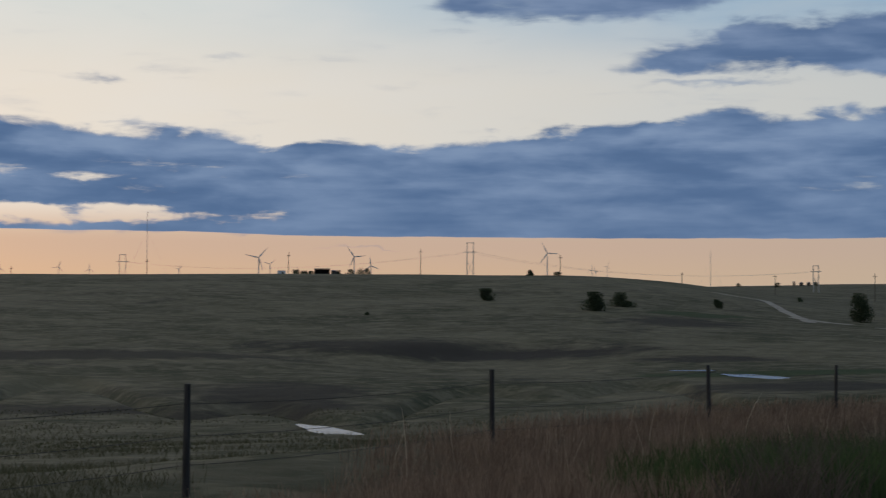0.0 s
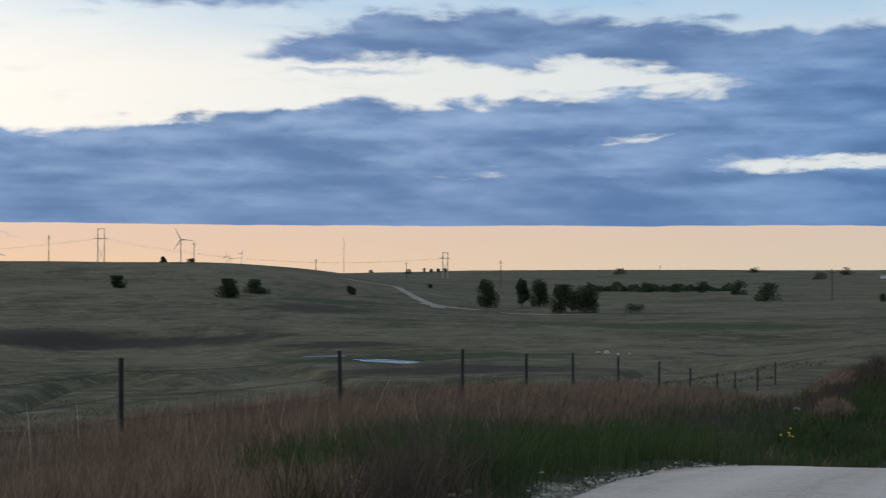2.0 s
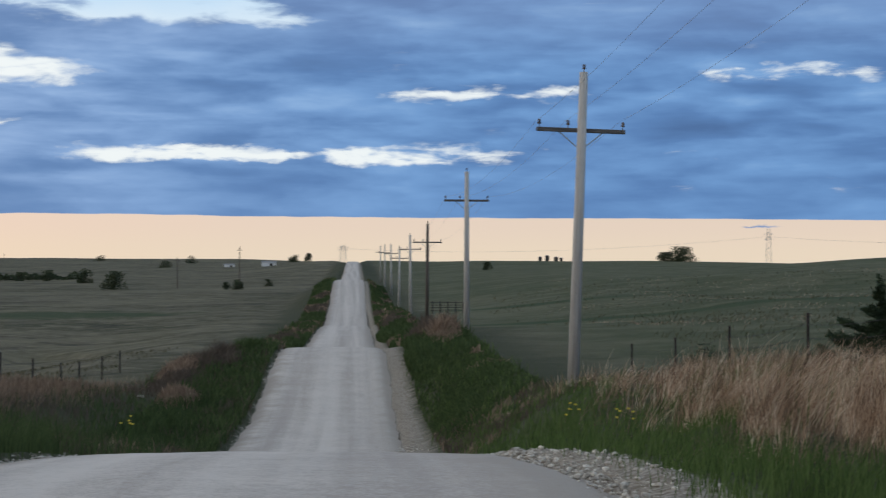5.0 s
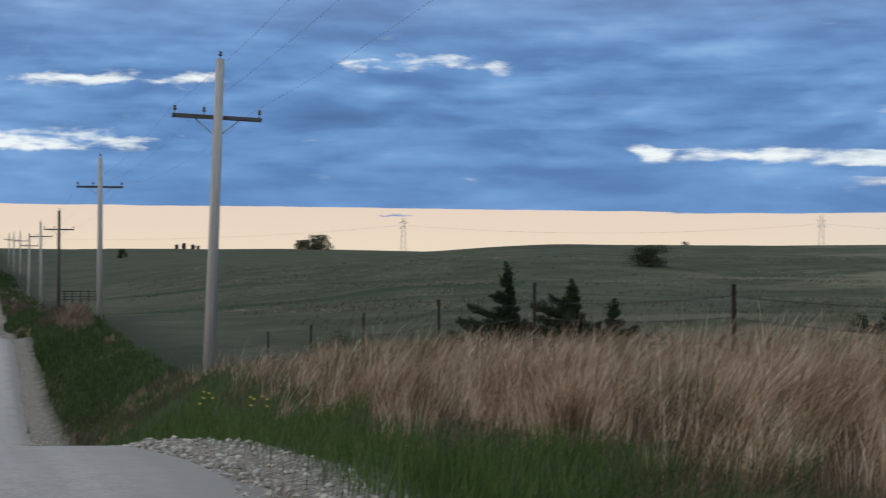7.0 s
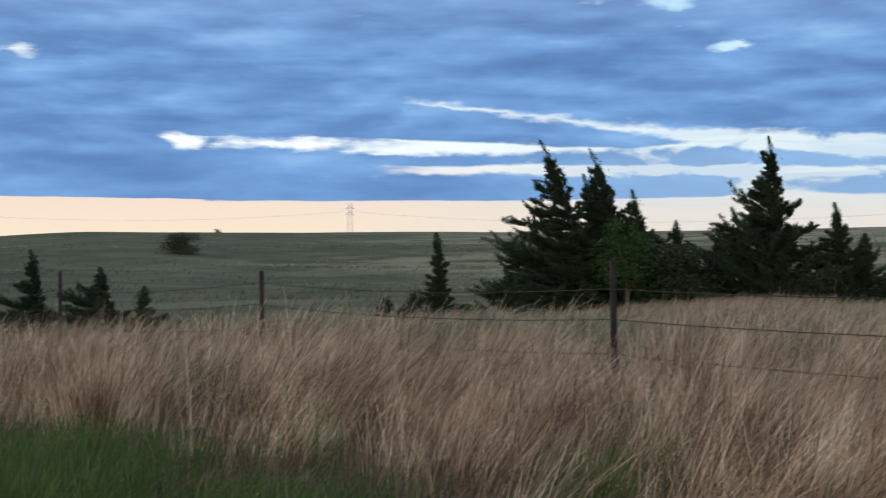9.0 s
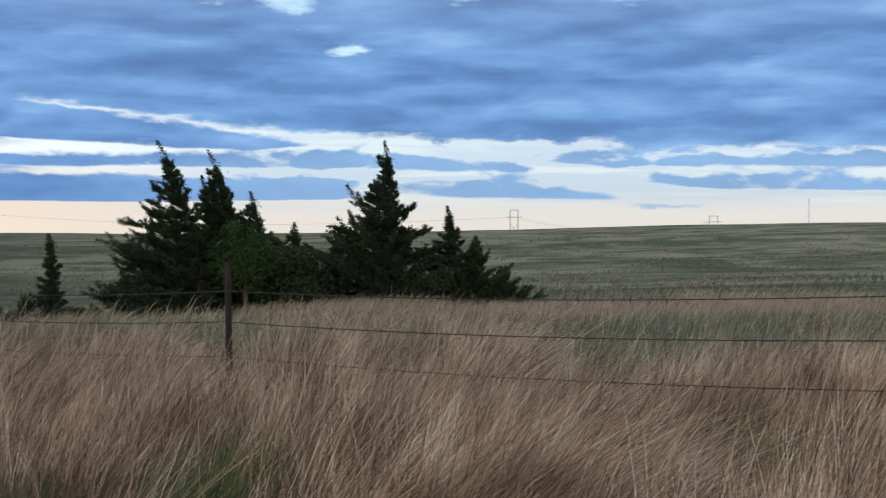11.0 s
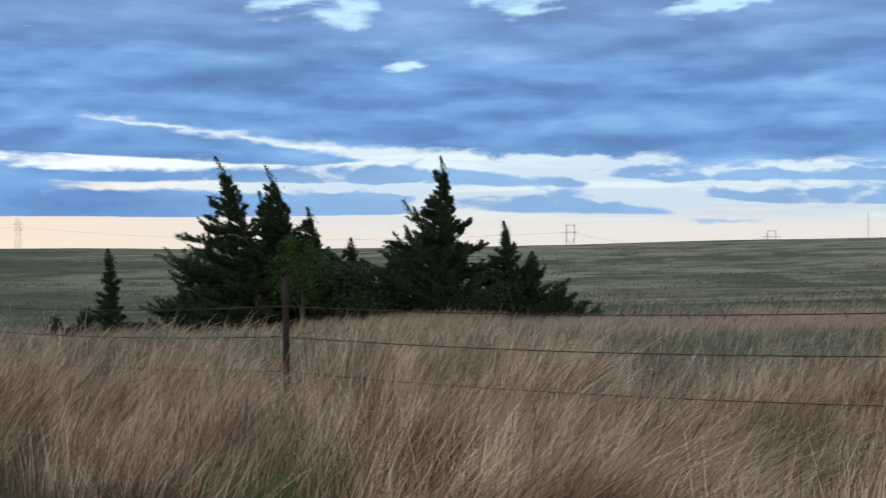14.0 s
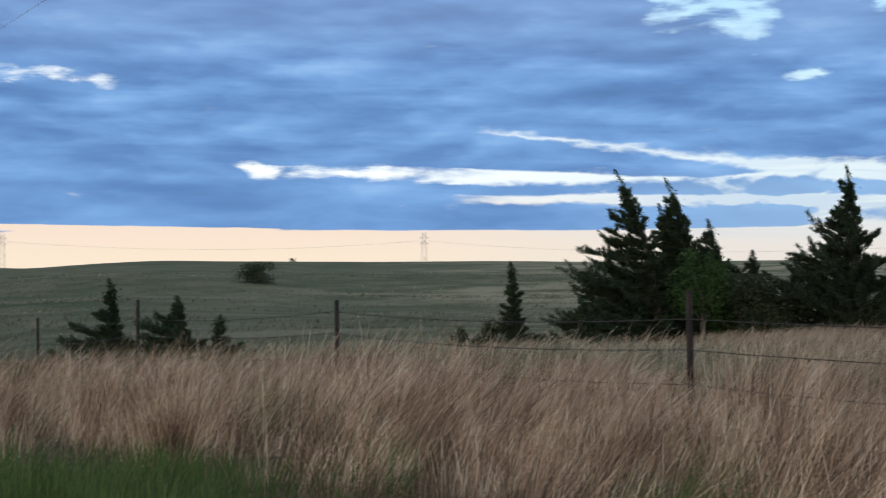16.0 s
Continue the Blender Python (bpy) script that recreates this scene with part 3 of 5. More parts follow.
# two shallow pools in the valley: bearing, distance, half length, half breadth, turn
for pb, pd, pa, pw, pt in ((-4.0, 95, 5.0, 1.2, 148), (11.0, 160, 4.8, 2.2, 146)):
    px, py = on(pb, pd)
    PONDS.append((px, py, pa, pw, radians(pt), land_at(px, py)))

# ground: rings round the road's bend in the view, fine where the view sweeps
bearings = np.concatenate([np.arange(-22, 104, 0.2), np.arange(104, 338, 6.0)])
rings = np.concatenate([[0.6, 1.5, 2.5, 3.5], np.geomspace(4.5, 4850, 250)])
B, D = np.meshgrid(np.radians(bearings - ROAD), rings)
gx, gy = D * np.sin(B), D * np.cos(B)
gz = land(gx, gy)
under = np.abs(gx - ROAD_C) < ROAD_HALF + flare(gx, gy) + 0.25
gz = np.where(under, gz - 0.06 - 0.0022 * D, gz)
nb, nr = len(bearings), len(rings)
verts = np.stack([gx, gy, gz], -1).reshape(-1, 3)
idx = np.arange(nr * nb).reshape(nr, nb)
nxt = np.roll(idx, -1, axis=1)
faces = np.stack([idx[:-1], idx[1:], nxt[1:], nxt[:-1]], -1).reshape(-1, 4)[:, ::-1]
verts = np.vstack([verts, [[0, 0, land_at(0, 0)]]])
centre = [[int(idx[0, i]), int(nxt[0, i]), nr * nb] for i in range(nb)]
ground = put_mesh("ground", verts, faces.tolist() + centre, M_GROUND, smooth=True)
tagged(ground, "rolling prairie pasture in dull green and straw brown", "ground", kind="structure")

# road
ys = np.concatenate([np.arange(-40, 120, 0.5), np.geomspace(120, 1000, 160)])
us = np.linspace(-1, 1, 15)
half = ROAD_HALF + 0.25
U, Y = np.meshgrid(us, ys)
edge = 1 + 0.08 * vnoise(Y * 0.35, U * 0 + np.sign(U) * 3.3) + 0.05 * vnoise(Y * 1.4, U * 0 + 9 + np.sign(U))
rx = ROAD_C + U * (half + flare(ROAD_C + U, Y)) * edge
rz = road_level(Y) + 0.05 * (1 - U * U) + 0.03 * vnoise(rx * 1.5, Y * 0.03) + 0.03
rz = np.where(np.abs(U) > 0.99, rz - 0.12, rz)
idx = np.arange(rx.size).reshape(rx.shape)
faces = np.stack([idx[:-1, :-1], idx[:-1, 1:], idx[1:, 1:], idx[1:, :-1]], -1).reshape(-1, 4)
road = put_mesh("road", np.stack([rx, Y, rz], -1).reshape(-1, 3), faces, M_ROAD, smooth=True)
tagged(road, "straight pale limestone gravel road over rolling hills", "road", kind="structure")

# ---------------------------------------------------------------- shapes


def tube(bm, a, c, r0, r1=None, n=8, cap=True):
    """A tapered round bar from a to c."""
    a, c = Vector(a), Vector(c)
    r1 = r0 if r1 is None else r1
    q = (c - a).to_track_quat("Z", "Y")
    ring = []
    for p, r in ((a, r0), (c, r1)):
        ring.append([bm.verts.new(p + q @ Vector((r * math.cos(k * math.tau / n), r * math.sin(k * math.tau / n), 0))) for k in range(n)])
    for k in range(n):
        bm.faces.new((ring[0][k], ring[0][(k + 1) % n], ring[1][(k + 1) % n], ring[1][k]))
    if cap:
        bm.faces.new(ring[0][::-1])
        bm.faces.new(ring[1])


def box(bm, centre, size, turn=None, bevel=0.0):
    m = Matrix.Translation(centre) @ (turn or Matrix.Identity(4)) @ Matrix.Diagonal((*size, 1))
    made = bmesh.ops.create_cube(bm, size=1.0, matrix=m)
    if bevel:
        edges = list({e for v in made["verts"] for e in v.link_edges})
        bmesh.ops.bevel(bm, geom=edges, offset=bevel, segments=1, affect="EDGES")


def polyline(bm, pts, r, n=5):
    for a, c in zip(pts, pts[1:]):
        tube(bm, a, c, r, r, n, cap=False)


def thing(name, x, y, z, label, category, group="", turn=0.0):
    ob = new(name)
    ob.matrix_basis = pose(x, y, z, 0, 0, turn)
    return tagged(ob, label, category, group)


def sag(a, c, drop, n=16):
    a, c = Vector(a), Vector(c)
    return [a.lerp(c, i / n) - Vector((0, 0, drop * 4 * (i / n) * (1 - i / n))) for i in range(n + 1)]


# ---------------------------------------------------------------- utility poles along the road
POLE_X, POLE_H, ARM_H = 6.05, 8.65, 7.08


def utility_pole(x, y, mat, label, lean=0.0):
    z = land_at(x, y)
    ob = thing("utility_pole", x, y, z, label, "utility pole", "utility poles along the road")
    ob.matrix_basis = pose(x, y, z, 0, lean, 0)
    bm = bmesh.new()
    tube(bm, (0, 0, -0.4), (0, 0, POLE_H), 0.165, 0.115, 14)
    part("shaft", bm, mat, ob, smooth=True)
    bm = bmesh.new()
    box(bm, (0, 0.19, ARM_H), (2.44, 0.09, 0.115), bevel=0.012)
    arm = part("crossarm", bm, M_ARM, ob, "weathered grey wooden crossarm")
    for s in (-1, 1):
        bm = bmesh.new()
        tube(bm, (s * 0.62, 0.24, ARM_H - 0.03), (s * 0.03, 0.15, ARM_H - 0.52), 0.017, n=6)
        part("brace", bm, M_STEEL, ob)
    for px, pz in ((-1.15, ARM_H + 0.06), (-0.36, ARM_H + 0.06), (1.15, ARM_H + 0.06), (0.0, POLE_H)):
        bm = bmesh.new()
        py = 0.0 if px == 0 else 0.19
        tube(bm, (px, py, pz - 0.02), (px, py, pz + 0.1), 0.012, n=6)
        tube(bm, (px, py, pz + 0.08), (px, py, pz + 0.12), 0.045, 0.055)
        tube(bm, (px, py, pz + 0.12), (px, py, pz + 0.17), 0.032, 0.036)
        tube(bm, (px, py, pz + 0.17), (px, py, pz + 0.21), 0.05, 0.03)
        part("insulator", bm, M_GLASSY, arm if px else ob, "brown porcelain pin insulator")
    return ob


pole_ys = [-1.5, 43.0, 86.5, 134.5, 174.5, 222, 270, 330, 390]
for i, py in enumerate(pole_ys):
    dark = i == 3
    if i == 0:
        continue
    utility_pole(5.9 if i == 1 else POLE_X, py, M_DARKPOLE if dark else M_POLE,
                 "dark creosoted wooden utility pole with a crossarm" if dark else "weathered grey wooden utility pole with a crossarm", (0, 1.9, 0.0, 0.3, -0.5, 0.6, -0.4, 0.2, 0.5, -0.3, 0.2)[i])
lines = thing("power_lines", POLE_X, 0, 0, "thin sagging wires strung from pole to pole", "power line")
tops = [(py, land_at(POLE_X, py)) for py in pole_ys]
for px, h in ((-1.15, ARM_H + 0.24), (-0.36, ARM_H + 0.24), (1.15, ARM_H + 0.24)):
    bm = bmesh.new()
    for (ya, za), (yb, zb) in zip(tops, tops[1:7]):
        polyline(bm, sag((px, ya + 0.19, za + h), (px, yb + 0.19, zb + h), 0.55), 0.0042, 4)
    part("wire", bm, M_LINE, lines)

# ---------------------------------------------------------------- barbed-wire fences


def fence(name, x, ys, heights, label, wire_hs, wood, short={}):
    ob = thing(name, x, 0, 0, label, "fence")
    rs = random.Random(4 if wood else 9)
    tops = []
    for y in ys:
        z = land_at(x, y) + (0.12 if not wood and y < 6 else 0.0)
        tops.append((y, z))
        bm = bmesh.new()
        h = heights + rs.uniform(-0.06, 0.06) + short.get(y, 0.0)
        lean = (rs.uniform(-0.03, 0.03), rs.uniform(-0.03, 0.03))
        if wood:
            tube(bm, (0, y, z - 0.4), (lean[0], y + lean[1], z + h), 0.044 + rs.uniform(-0.006, 0.008), 0.037, 9)
            part("post", bm, M_POST, ob)
        else:
            tube(bm, (0, y, z - 0.4), (lean[0], y + lean[1], z + h), 0.027, 0.025, 8)
            part("post", bm, M_RUST, ob, "rust-brown fence post")
    for h in wire_hs:
        bm = bmesh.new()
        for (ya, za), (yb, zb) in zip(tops, tops[1:]):
            pts = sag((-0.06, ya, za + h), (-0.06, yb, zb + h), 0.06, 10)
            polyline(bm, pts, 0.0031 if not wood else 0.0036, 4)
            if ya < 30:
                for k in range(int((yb - ya) / 0.13)):
                    u = (k + 0.5) * 0.13 / (yb - ya)
                    p = Vector((-0.06, ya, za + h)).lerp(Vector((-0.06, yb, zb + h)), u) - Vector((0, 0, 0.06 * 4 * u * (1 - u)))
                    a = rs.uniform(0, math.pi)
                    v = Vector((math.cos(a), 0.2, math.sin(a))) * 0.02
                    tube(bm, p - v, p + v, 0.003, 0.0015, 3, cap=False)
        part("wire", bm, M_WIRE, ob, "thin barbed wire")
    return ob


fence("fence", -12.4, [7.5, 13.64, 20.3, 28.2, 35.2, 40.3, 45.0, 50.5, 56.5, 62.2, 68.1, 72.6, 79, 85], 1.22,
      "barbed-wire fence on dark wooden posts in tall grass", (0.35, 0.68, 1.05), True, {13.64: 0.11})
fence("fence", 7.7, [-4.0, 2.8, 9.5, 15.44, 21.8, 26.8, 32.6, 38, 44], 1.27,
      "barbed-wire fence on rusty steel posts in tall brown grass", (0.54, 0.80, 1.03), False, {15.44: -0.13, 9.5: -0.07})

# ---------------------------------------------------------------- pools and track
for i, (px, py, pa, pb, turn, level) in enumerate(PONDS):
    bm = bmesh.new()
    c, q = math.cos(turn), math.sin(turn)
    ring = []
    for k in range(48):
        a = k * math.tau / 48
        r = 1 + 0.28 * float(vnoise(np.array(2 * math.cos(a) + 9 * i), np.array(2 * math.sin(a)))) + 0.1 * math.sin(5 * a)
        u, v = pa * r * math.cos(a), pb * r * math.sin(a)
        ring.append(bm.verts.new((px + u * c - v * q, py + u * q + v * c, level - 0.05)))
    bm.faces.new(ring)
    tagged(part("pond", bm, M_WATER), "small still pool reflecting the pale sky", "water", kind="structure")


def ribbon_on_land(name, pts, width, mat, label, lift=0.1):
    """A worn strip that lies on the land along a line of (bearing, distance)."""
    fine = []
    for (b0, d0), (b1, d1) in zip(pts, pts[1:]):
        fine += [on(b0 + (b1 - b0) * i / 14, d0 + (d1 - d0) * i / 14) for i in range(14)]
    vs, fs = [], []
    for i, (x, y) in enumerate(fine):
        x2, y2 = fine[min(i + 1, len(fine) - 1)]
        x1, y1 = fine[max(i - 1, 0)]
        dx, dy = x2 - x1, y2 - y1
        L = math.hypot(dx, dy) or 1
        w = width * (1 + 0.5 * float(vnoise(np.array(i * 0.4), np.array(width)))) * min(1, 0.25 + i / 4, 0.25 + (len(fine) - 1 - i) / 4)
        for s in (-1, -0.33, 0.33, 1):
            qx, qy = x - dy / L * s * w / 2, y + dx / L * s * w / 2
            vs.append((qx, qy, land_at(qx, qy) + lift * (1 if abs(s) < 0.5 else 0.3)))
        if i:
            fs += [(4 * i - 4 + j, 4 * i - 3 + j, 4 * i + 1 + j, 4 * i + j) for j in range(3)]
    ob = put_mesh(name, vs, fs, mat, smooth=True)
    return tagged(ob, label, "track", kind="structure")


M_DIRT = plain("pale_bare_soil", (0.14, 0.12, 0.095), (0.27, 0.24, 0.20), 0.4, 0.95)
ribbon_on_land("dirt_track", [(9.6, 410), (11.4, 385), (12.2, 330), (12.7, 300), (13.1, 284)], 2.2, M_DIRT, "pale dirt track winding down the hill")
ribbon_on_land("bare_soil", [(12.3, 302), (13.3, 292), (14.6, 286)], 2.6, M_DIRT, "strip of pale bare soil beside the track")
ribbon_on_land("bare_soil", [(15.2, 276), (16.5, 272), (18.6, 270)], 2.0, M_DIRT, "strip of pale bare soil below the trees")
ribbon_on_land("wet_mud", [(8.1, 171), (9.0, 170), (9.8, 169)], 1.2, M_WATER, "thin wet ribbon of the creek")

# ---------------------------------------------------------------- trees


def leaf_cloud(name, centres, size, mat, parent, seed, stretch=1.6, axis=None, label="", slim=False):
    """Many small leaves, each a folded kite of two triangles, round the given places."""
    r = np.random.RandomState(seed)
    k = len(centres)
    d = r.normal(size=(k, 3))
    if axis is not None:
        d = axis + 0.45 * d
    d /= np.linalg.norm(d, axis=1)[:, None]
    s = np.cross(d, r.normal(size=(k, 3)))
    s /= np.linalg.norm(s, axis=1)[:, None]
    L = (size * (0.6 + 0.8 * r.rand(k)))[:, None]
    a, c = centres - d * L * 0.5, centres + d * L * 0.5
    m1, m2 = centres + s * L / (2 * stretch), centres - s * L / (2 * stretch)
    n = 3 if slim else 4
    v = np.stack([m1 - d * L * 0.5, m2 - d * L * 0.5, c] if slim else [a, m1, c, m2], 1).reshape(-1, 3)
    faces = np.arange(k * n)
    me = bpy.data.meshes.new(name)
    me.vertices.add(n * k)
    me.vertices.foreach_set("co", v.astype(np.float32).ravel())
    me.loops.add(n * k)
    me.loops.foreach_set("vertex_index", faces.astype(np.int32).ravel())
    me.polygons.add(k)
    me.polygons.foreach_set("loop_start", (np.arange(k) * n).astype(np.int32))
    me.update(calc_edges=True)
    me.materials.append(mat)
    ob = new(name, me)
    ob.parent = parent
    return tagged(ob, label)


def broadleaf(name, bearing, dist, h, w, label, category, mat, count, leaf, seed, bare=0.15, lobes=9, sink=0.0):
    x, y = on(bearing, dist)
    ob = thing(name, x, y, land_at(x, y) - sink, label, category)
    r = np.random.RandomState(seed)
    bm = bmesh.new()
    tube(bm, (0, 0, -0.2), (0.03 * w * r.randn(), 0.03 * w * r.randn(), h * 0.55), 0.035 * h, 0.015 * h, 7)
    part("trunk", bm, M_BARK, ob)
    cs, rs_ = [], []
    for i in range(lobes):
        a = r.rand() * math.tau
        u = r.rand()
        rad = w * 0.5 * math.sqrt(r.rand()) * (1 - 0.45 * u)
        c = (rad * math.cos(a), rad * math.sin(a), h * (bare + 0.12 + (0.8 - bare) * u))
        cs.append(c)
        rs_.append(w * r.uniform(0.19, 0.32))
        if i < 8:
            bm = bmesh.new()
            tube(bm, (0, 0, c[2] * 0.45), c, 0.012 * h, 0.004 * h, 5)
            part("limb", bm, M_BARK, ob)
    cs, rs_ = np.array(cs), np.array(rs_)
    pick = r.randint(0, lobes, count)
    dirs = r.normal(size=(count, 3))
    dirs /= np.linalg.norm(dirs, axis=1)[:, None]
    p = cs[pick] + dirs * (rs_[pick] * r.rand(count) ** 0.4)[:, None] * np.array([1, 1, min(1.3, 1.2 * h / w)])
    p[:, 2] = np.clip(p[:, 2], h * bare * 0.6, h * 1.03)
    leaf_cloud("crown", p, leaf, mat, ob, seed + 1, 1.5)
    return ob


def cedar(bearing, dist, top_deg, spread, lean, label, seed, droop=0.1, dense=1.0, blow=0.35, full=1.1, flags=()):
    """A wind-bitten red cedar: a bent trunk, spreading plumes of limbs, and scaly sprays along them."""
    x, y = on(bearing, dist)
    z0 = land_at(x, y) - 0.03
    h = EYE + dist * math.tan(radians(top_deg)) - z0
    ob = thing("cedar_tree", x, y, z0, label, "tree", "cedars behind the fence")
    r = np.random.RandomState(seed)
    side = np.array((math.cos(radians(bearing - ROAD)), -math.sin(radians(bearing - ROAD)), 0))
    axis = lambda u: side * (lean * (0.45 * u + 0.55 * u ** 3)) + np.array([0, 0, h * u])
    bm = bmesh.new()
    for i in range(6):
        tube(bm, axis(i / 6.5), axis((i + 1) / 6.5), 0.028 * h * (1 - i / 6) + 0.008, 0.028 * h * (1 - (i + 1) / 6) + 0.006, 7, cap=False)
    part("trunk", bm, M_BARK, ob)
    cs, ax = [], []
    n_limbs = int((13 + 12 * h) * dense)
    for i in range(n_limbs + len(flags)):
        u = 0.03 + 0.94 * ((i + r.rand()) / n_limbs) ** 1.1
        a = i * 2.4 + r.uniform(-0.7, 0.7)
        prof = (1 - u) ** full + 0.06
        L = spread * prof * (r.uniform(0.4, 0.75) if r.rand() < 0.4 else r.uniform(0.8, 1.15))
        if r.rand() < 0.16:
            L *= 1.4
        rise = droop + 0.45 * u + r.uniform(-0.15, 0.2)
        blown = -(0.35 + 0.7 * u) * blow if lean < 0 else 0.2
        L *= 1.0 - 0.6 * blow * float(np.dot(side, (math.cos(a), math.sin(a), 0))) * (1 if lean < 0 else -0.5)
        d = np.array([math.cos(a), math.sin(a), rise]) + side * blown
        d /= np.linalg.norm(d)
        if i >= n_limbs:
            # a long plume blown out to one side: height on the trunk, reach, rise
            u, L, rise = flags[i - n_limbs]
            d = side * math.copysign(1.0, L) + np.array([0.15 * r.randn(), 0.15 * r.randn(), rise])
            d, L, blown = d / np.linalg.norm(d), abs(L), 0.0
        p0 = axis(u * 0.93)
        p1 = p0 + d * L * 0.55
        p2 = p1 + (d + np.array([0, 0, 0.12 + 0.3 * r.rand()]) + side * blown * 0.6) * L * 0.45
        bm = bmesh.new()
        tube(bm, p0, p1, 0.012 + 0.006 * L, 0.009, 4, cap=False)
        tube(bm, p1, p2, 0.009, 0.004, 4, cap=False)
        part("limb", bm, M_BARK, ob)
        # side twigs, each a narrow plume
        twigs = [(p0, p1, p2, 1.0)]
        for k in range(int(2 + 4 * L) if i < n_limbs else int(10 + 16 * L)):
            s = r.uniform(0.25 if i < n_limbs else 0.05, 0.95)
            c = p0 + (p1 - p0) * min(1, s / 0.55) + (p2 - p1) * max(0, (s - 0.55) / 0.45)
            e = d + r.normal(size=3) * np.array([0.6, 0.6, 0.22]) + np.array([0, 0, 0.2]) + side * blown * 0.5
            e *= L * r.uniform(0.22, 0.42) / np.linalg.norm(e)
            twigs.append((c, c + e * 0.6, c + e + np.array([0, 0, 0.05 * L]), 0.6))
        for t0, t1, t2, w in twigs:
            reach = np.linalg.norm(t2 - t0)
            m = int(4 + 14 * reach)
            for k in range(m):
                s = 0.08 + 0.92 * (k + r.rand()) / m
                c = t0 + (t1 - t0) * min(1, s / 0.6) + (t2 - t1) * max(0, (s - 0.6) / 0.4)
                t = (0.036 + 0.055 * reach * (1.05 - s)) * (0.6 + 0.4 * w)
                q = 12
                off = r.normal(size=(q, 3)) * t * np.array([1, 1, 0.7])
                cs.append(c + off)
                ax.append(np.tile((t2 - t0) / reach + np.array([0, 0, 0.3]), (q, 1)) + off / t * 0.35)
    for k in range(16):
        cs.append(axis(0.84 + 0.17 * k / 15) + r.normal(size=(14, 3)) * 0.085 * (1.15 - k / 15))
        ax.append(np.tile(np.array([0, 0, 0.8]) + side * 1.1 * (1 if lean > 0 else -1), (14, 1)) + r.normal(size=(14, 3)) * 0.45)
    leaf_cloud("foliage", np.concatenate(cs), 0.085, M_CEDAR, ob, seed + 1, 3.6, np.concatenate(ax), slim=True)
    return ob


BIG = "dark windswept red cedar tree behind the fence"
SMALL = "small dark red cedar in the pasture"
LOW = "low scrubby cedar at the edge of the clump"
cedar(71.25, 45, 3.56, 1.75, -1.3, "tall dark windswept cedar leaning to one side", 31, -0.02, 1.6, 0.6, 1.15,
      ((0.74, -0.75, 0.25), (0.62, -0.9, 0.1), (0.55, -1.0, 0.0), (0.42, -1.5, 0.12), (0.36, -1.2, -0.05), (0.28, -1.9, 0.1), (0.2, -1.7, 0.0), (0.1, -2.3, 0.02), (0.06, -2.7, 0.05)))
cedar(72.75, 45.6, 3.25, 1.4, -1.1, BIG, 32, 0.08, 1.5, 0.6, 1.1, ((0.7, -0.5, 0.2), (0.55, 0.7, 0.2), (0.45, 0.9, 0.25)))
cedar(72.2, 45.9, 2.6, 1.2, -0.7, BIG, 51, 0.05, 1.4, 0.5, 1.1)
cedar(71.75, 46.2, 2.35, 1.25, -0.5, BIG, 33, 0.1, 1.3, 0.5)
cedar(73.35, 46.0, 1.8, 1.5, -0.4, BIG, 34, 0.1, 1.5, 0.5, 1.2)
cedar(74.65, 46.2, 0.7, 1.0, -0.2, BIG, 35)
cedar(76.4, 46.0, 0.3, 1.2, -0.4, BIG, 43, 0.1, 1.1, 0.5)
cedar(78.15, 45, 3.62, 1.95, -0.40, "tall dark cedar with an open spiky crown", 36, 0.18, 1.5, 0.4, 1.25,
      ((0.66, -0.7, 0.5), (0.5, -0.9, 0.35), (0.42, -1.6, 0.15), (0.45, 0.9, 0.3), (0.33, 1.2, 0.2), (0.3, -1.3, 0.1), (0.6, 0.6, 0.4)))
cedar(80.2, 45, 1.32, 1.15, -0.25, BIG, 37, 0.2, 1.3, 0.3, 1.2, ((0.5, 0.6, 0.4), (0.35, 0.9, 0.3)))
cedar(80.75, 44.8, 0.25, 0.95, 0.15, BIG, 38, 0.2, 1.2)
cedar(81.7, 44.5, -1.0, 1.0, 0.3, LOW, 39)
cedar(82.4, 44.3, -1.6, 0.55, 0.25, LOW, 40)
cedar(69.1, 44.0, -1.0, 1.1, -0.6, "low spreading cedar limb by the big tree", 44, 0.0, 1.0, 0.6)
cedar(66.1, 41, 0.28, 0.58, -0.18, SMALL, 41, 0.05, 1.2, 0.3, 1.15, ((0.25, -0.7, 0.1), (0.12, -0.9, -0.05), (0.15, 0.6, 0.1)))
cedar(65.2, 41, -1.9, 0.4, -0.1, SMALL, 45)
cedar(64.3, 40, -2.1, 0.6, -0.2, "low dead-looking cedar scrub in the grass", 46, 0.0)
cedar(52.0, 38, -0.34, 0.56, -0.26, SMALL, 42, 0.0, 1.3, 0.5, 0.85,
      ((0.7, -0.4, 0.1), (0.52, -0.95, 0.12), (0.42, -0.8, 0.0), (0.3, -1.15, 0.12), (0.2, -1.35, 0.02), (0.12, -1.2, -0.02), (0.4, 0.4, 0.15), (0.2, 0.5, 0.1)))
cedar(54.25, 38, -0.93, 0.6, -0.2, SMALL, 47, 0.1, 1.3, 0.5, 0.8,
      ((0.75, -0.5, 0.1), (0.6, -0.9, 0.12), (0.5, -0.8, 0.0), (0.35, -1.0, 0.1), (0.2, -1.1, 0.0), (0.45, 0.5, 0.1), (0.25, 0.6, 0.05)))
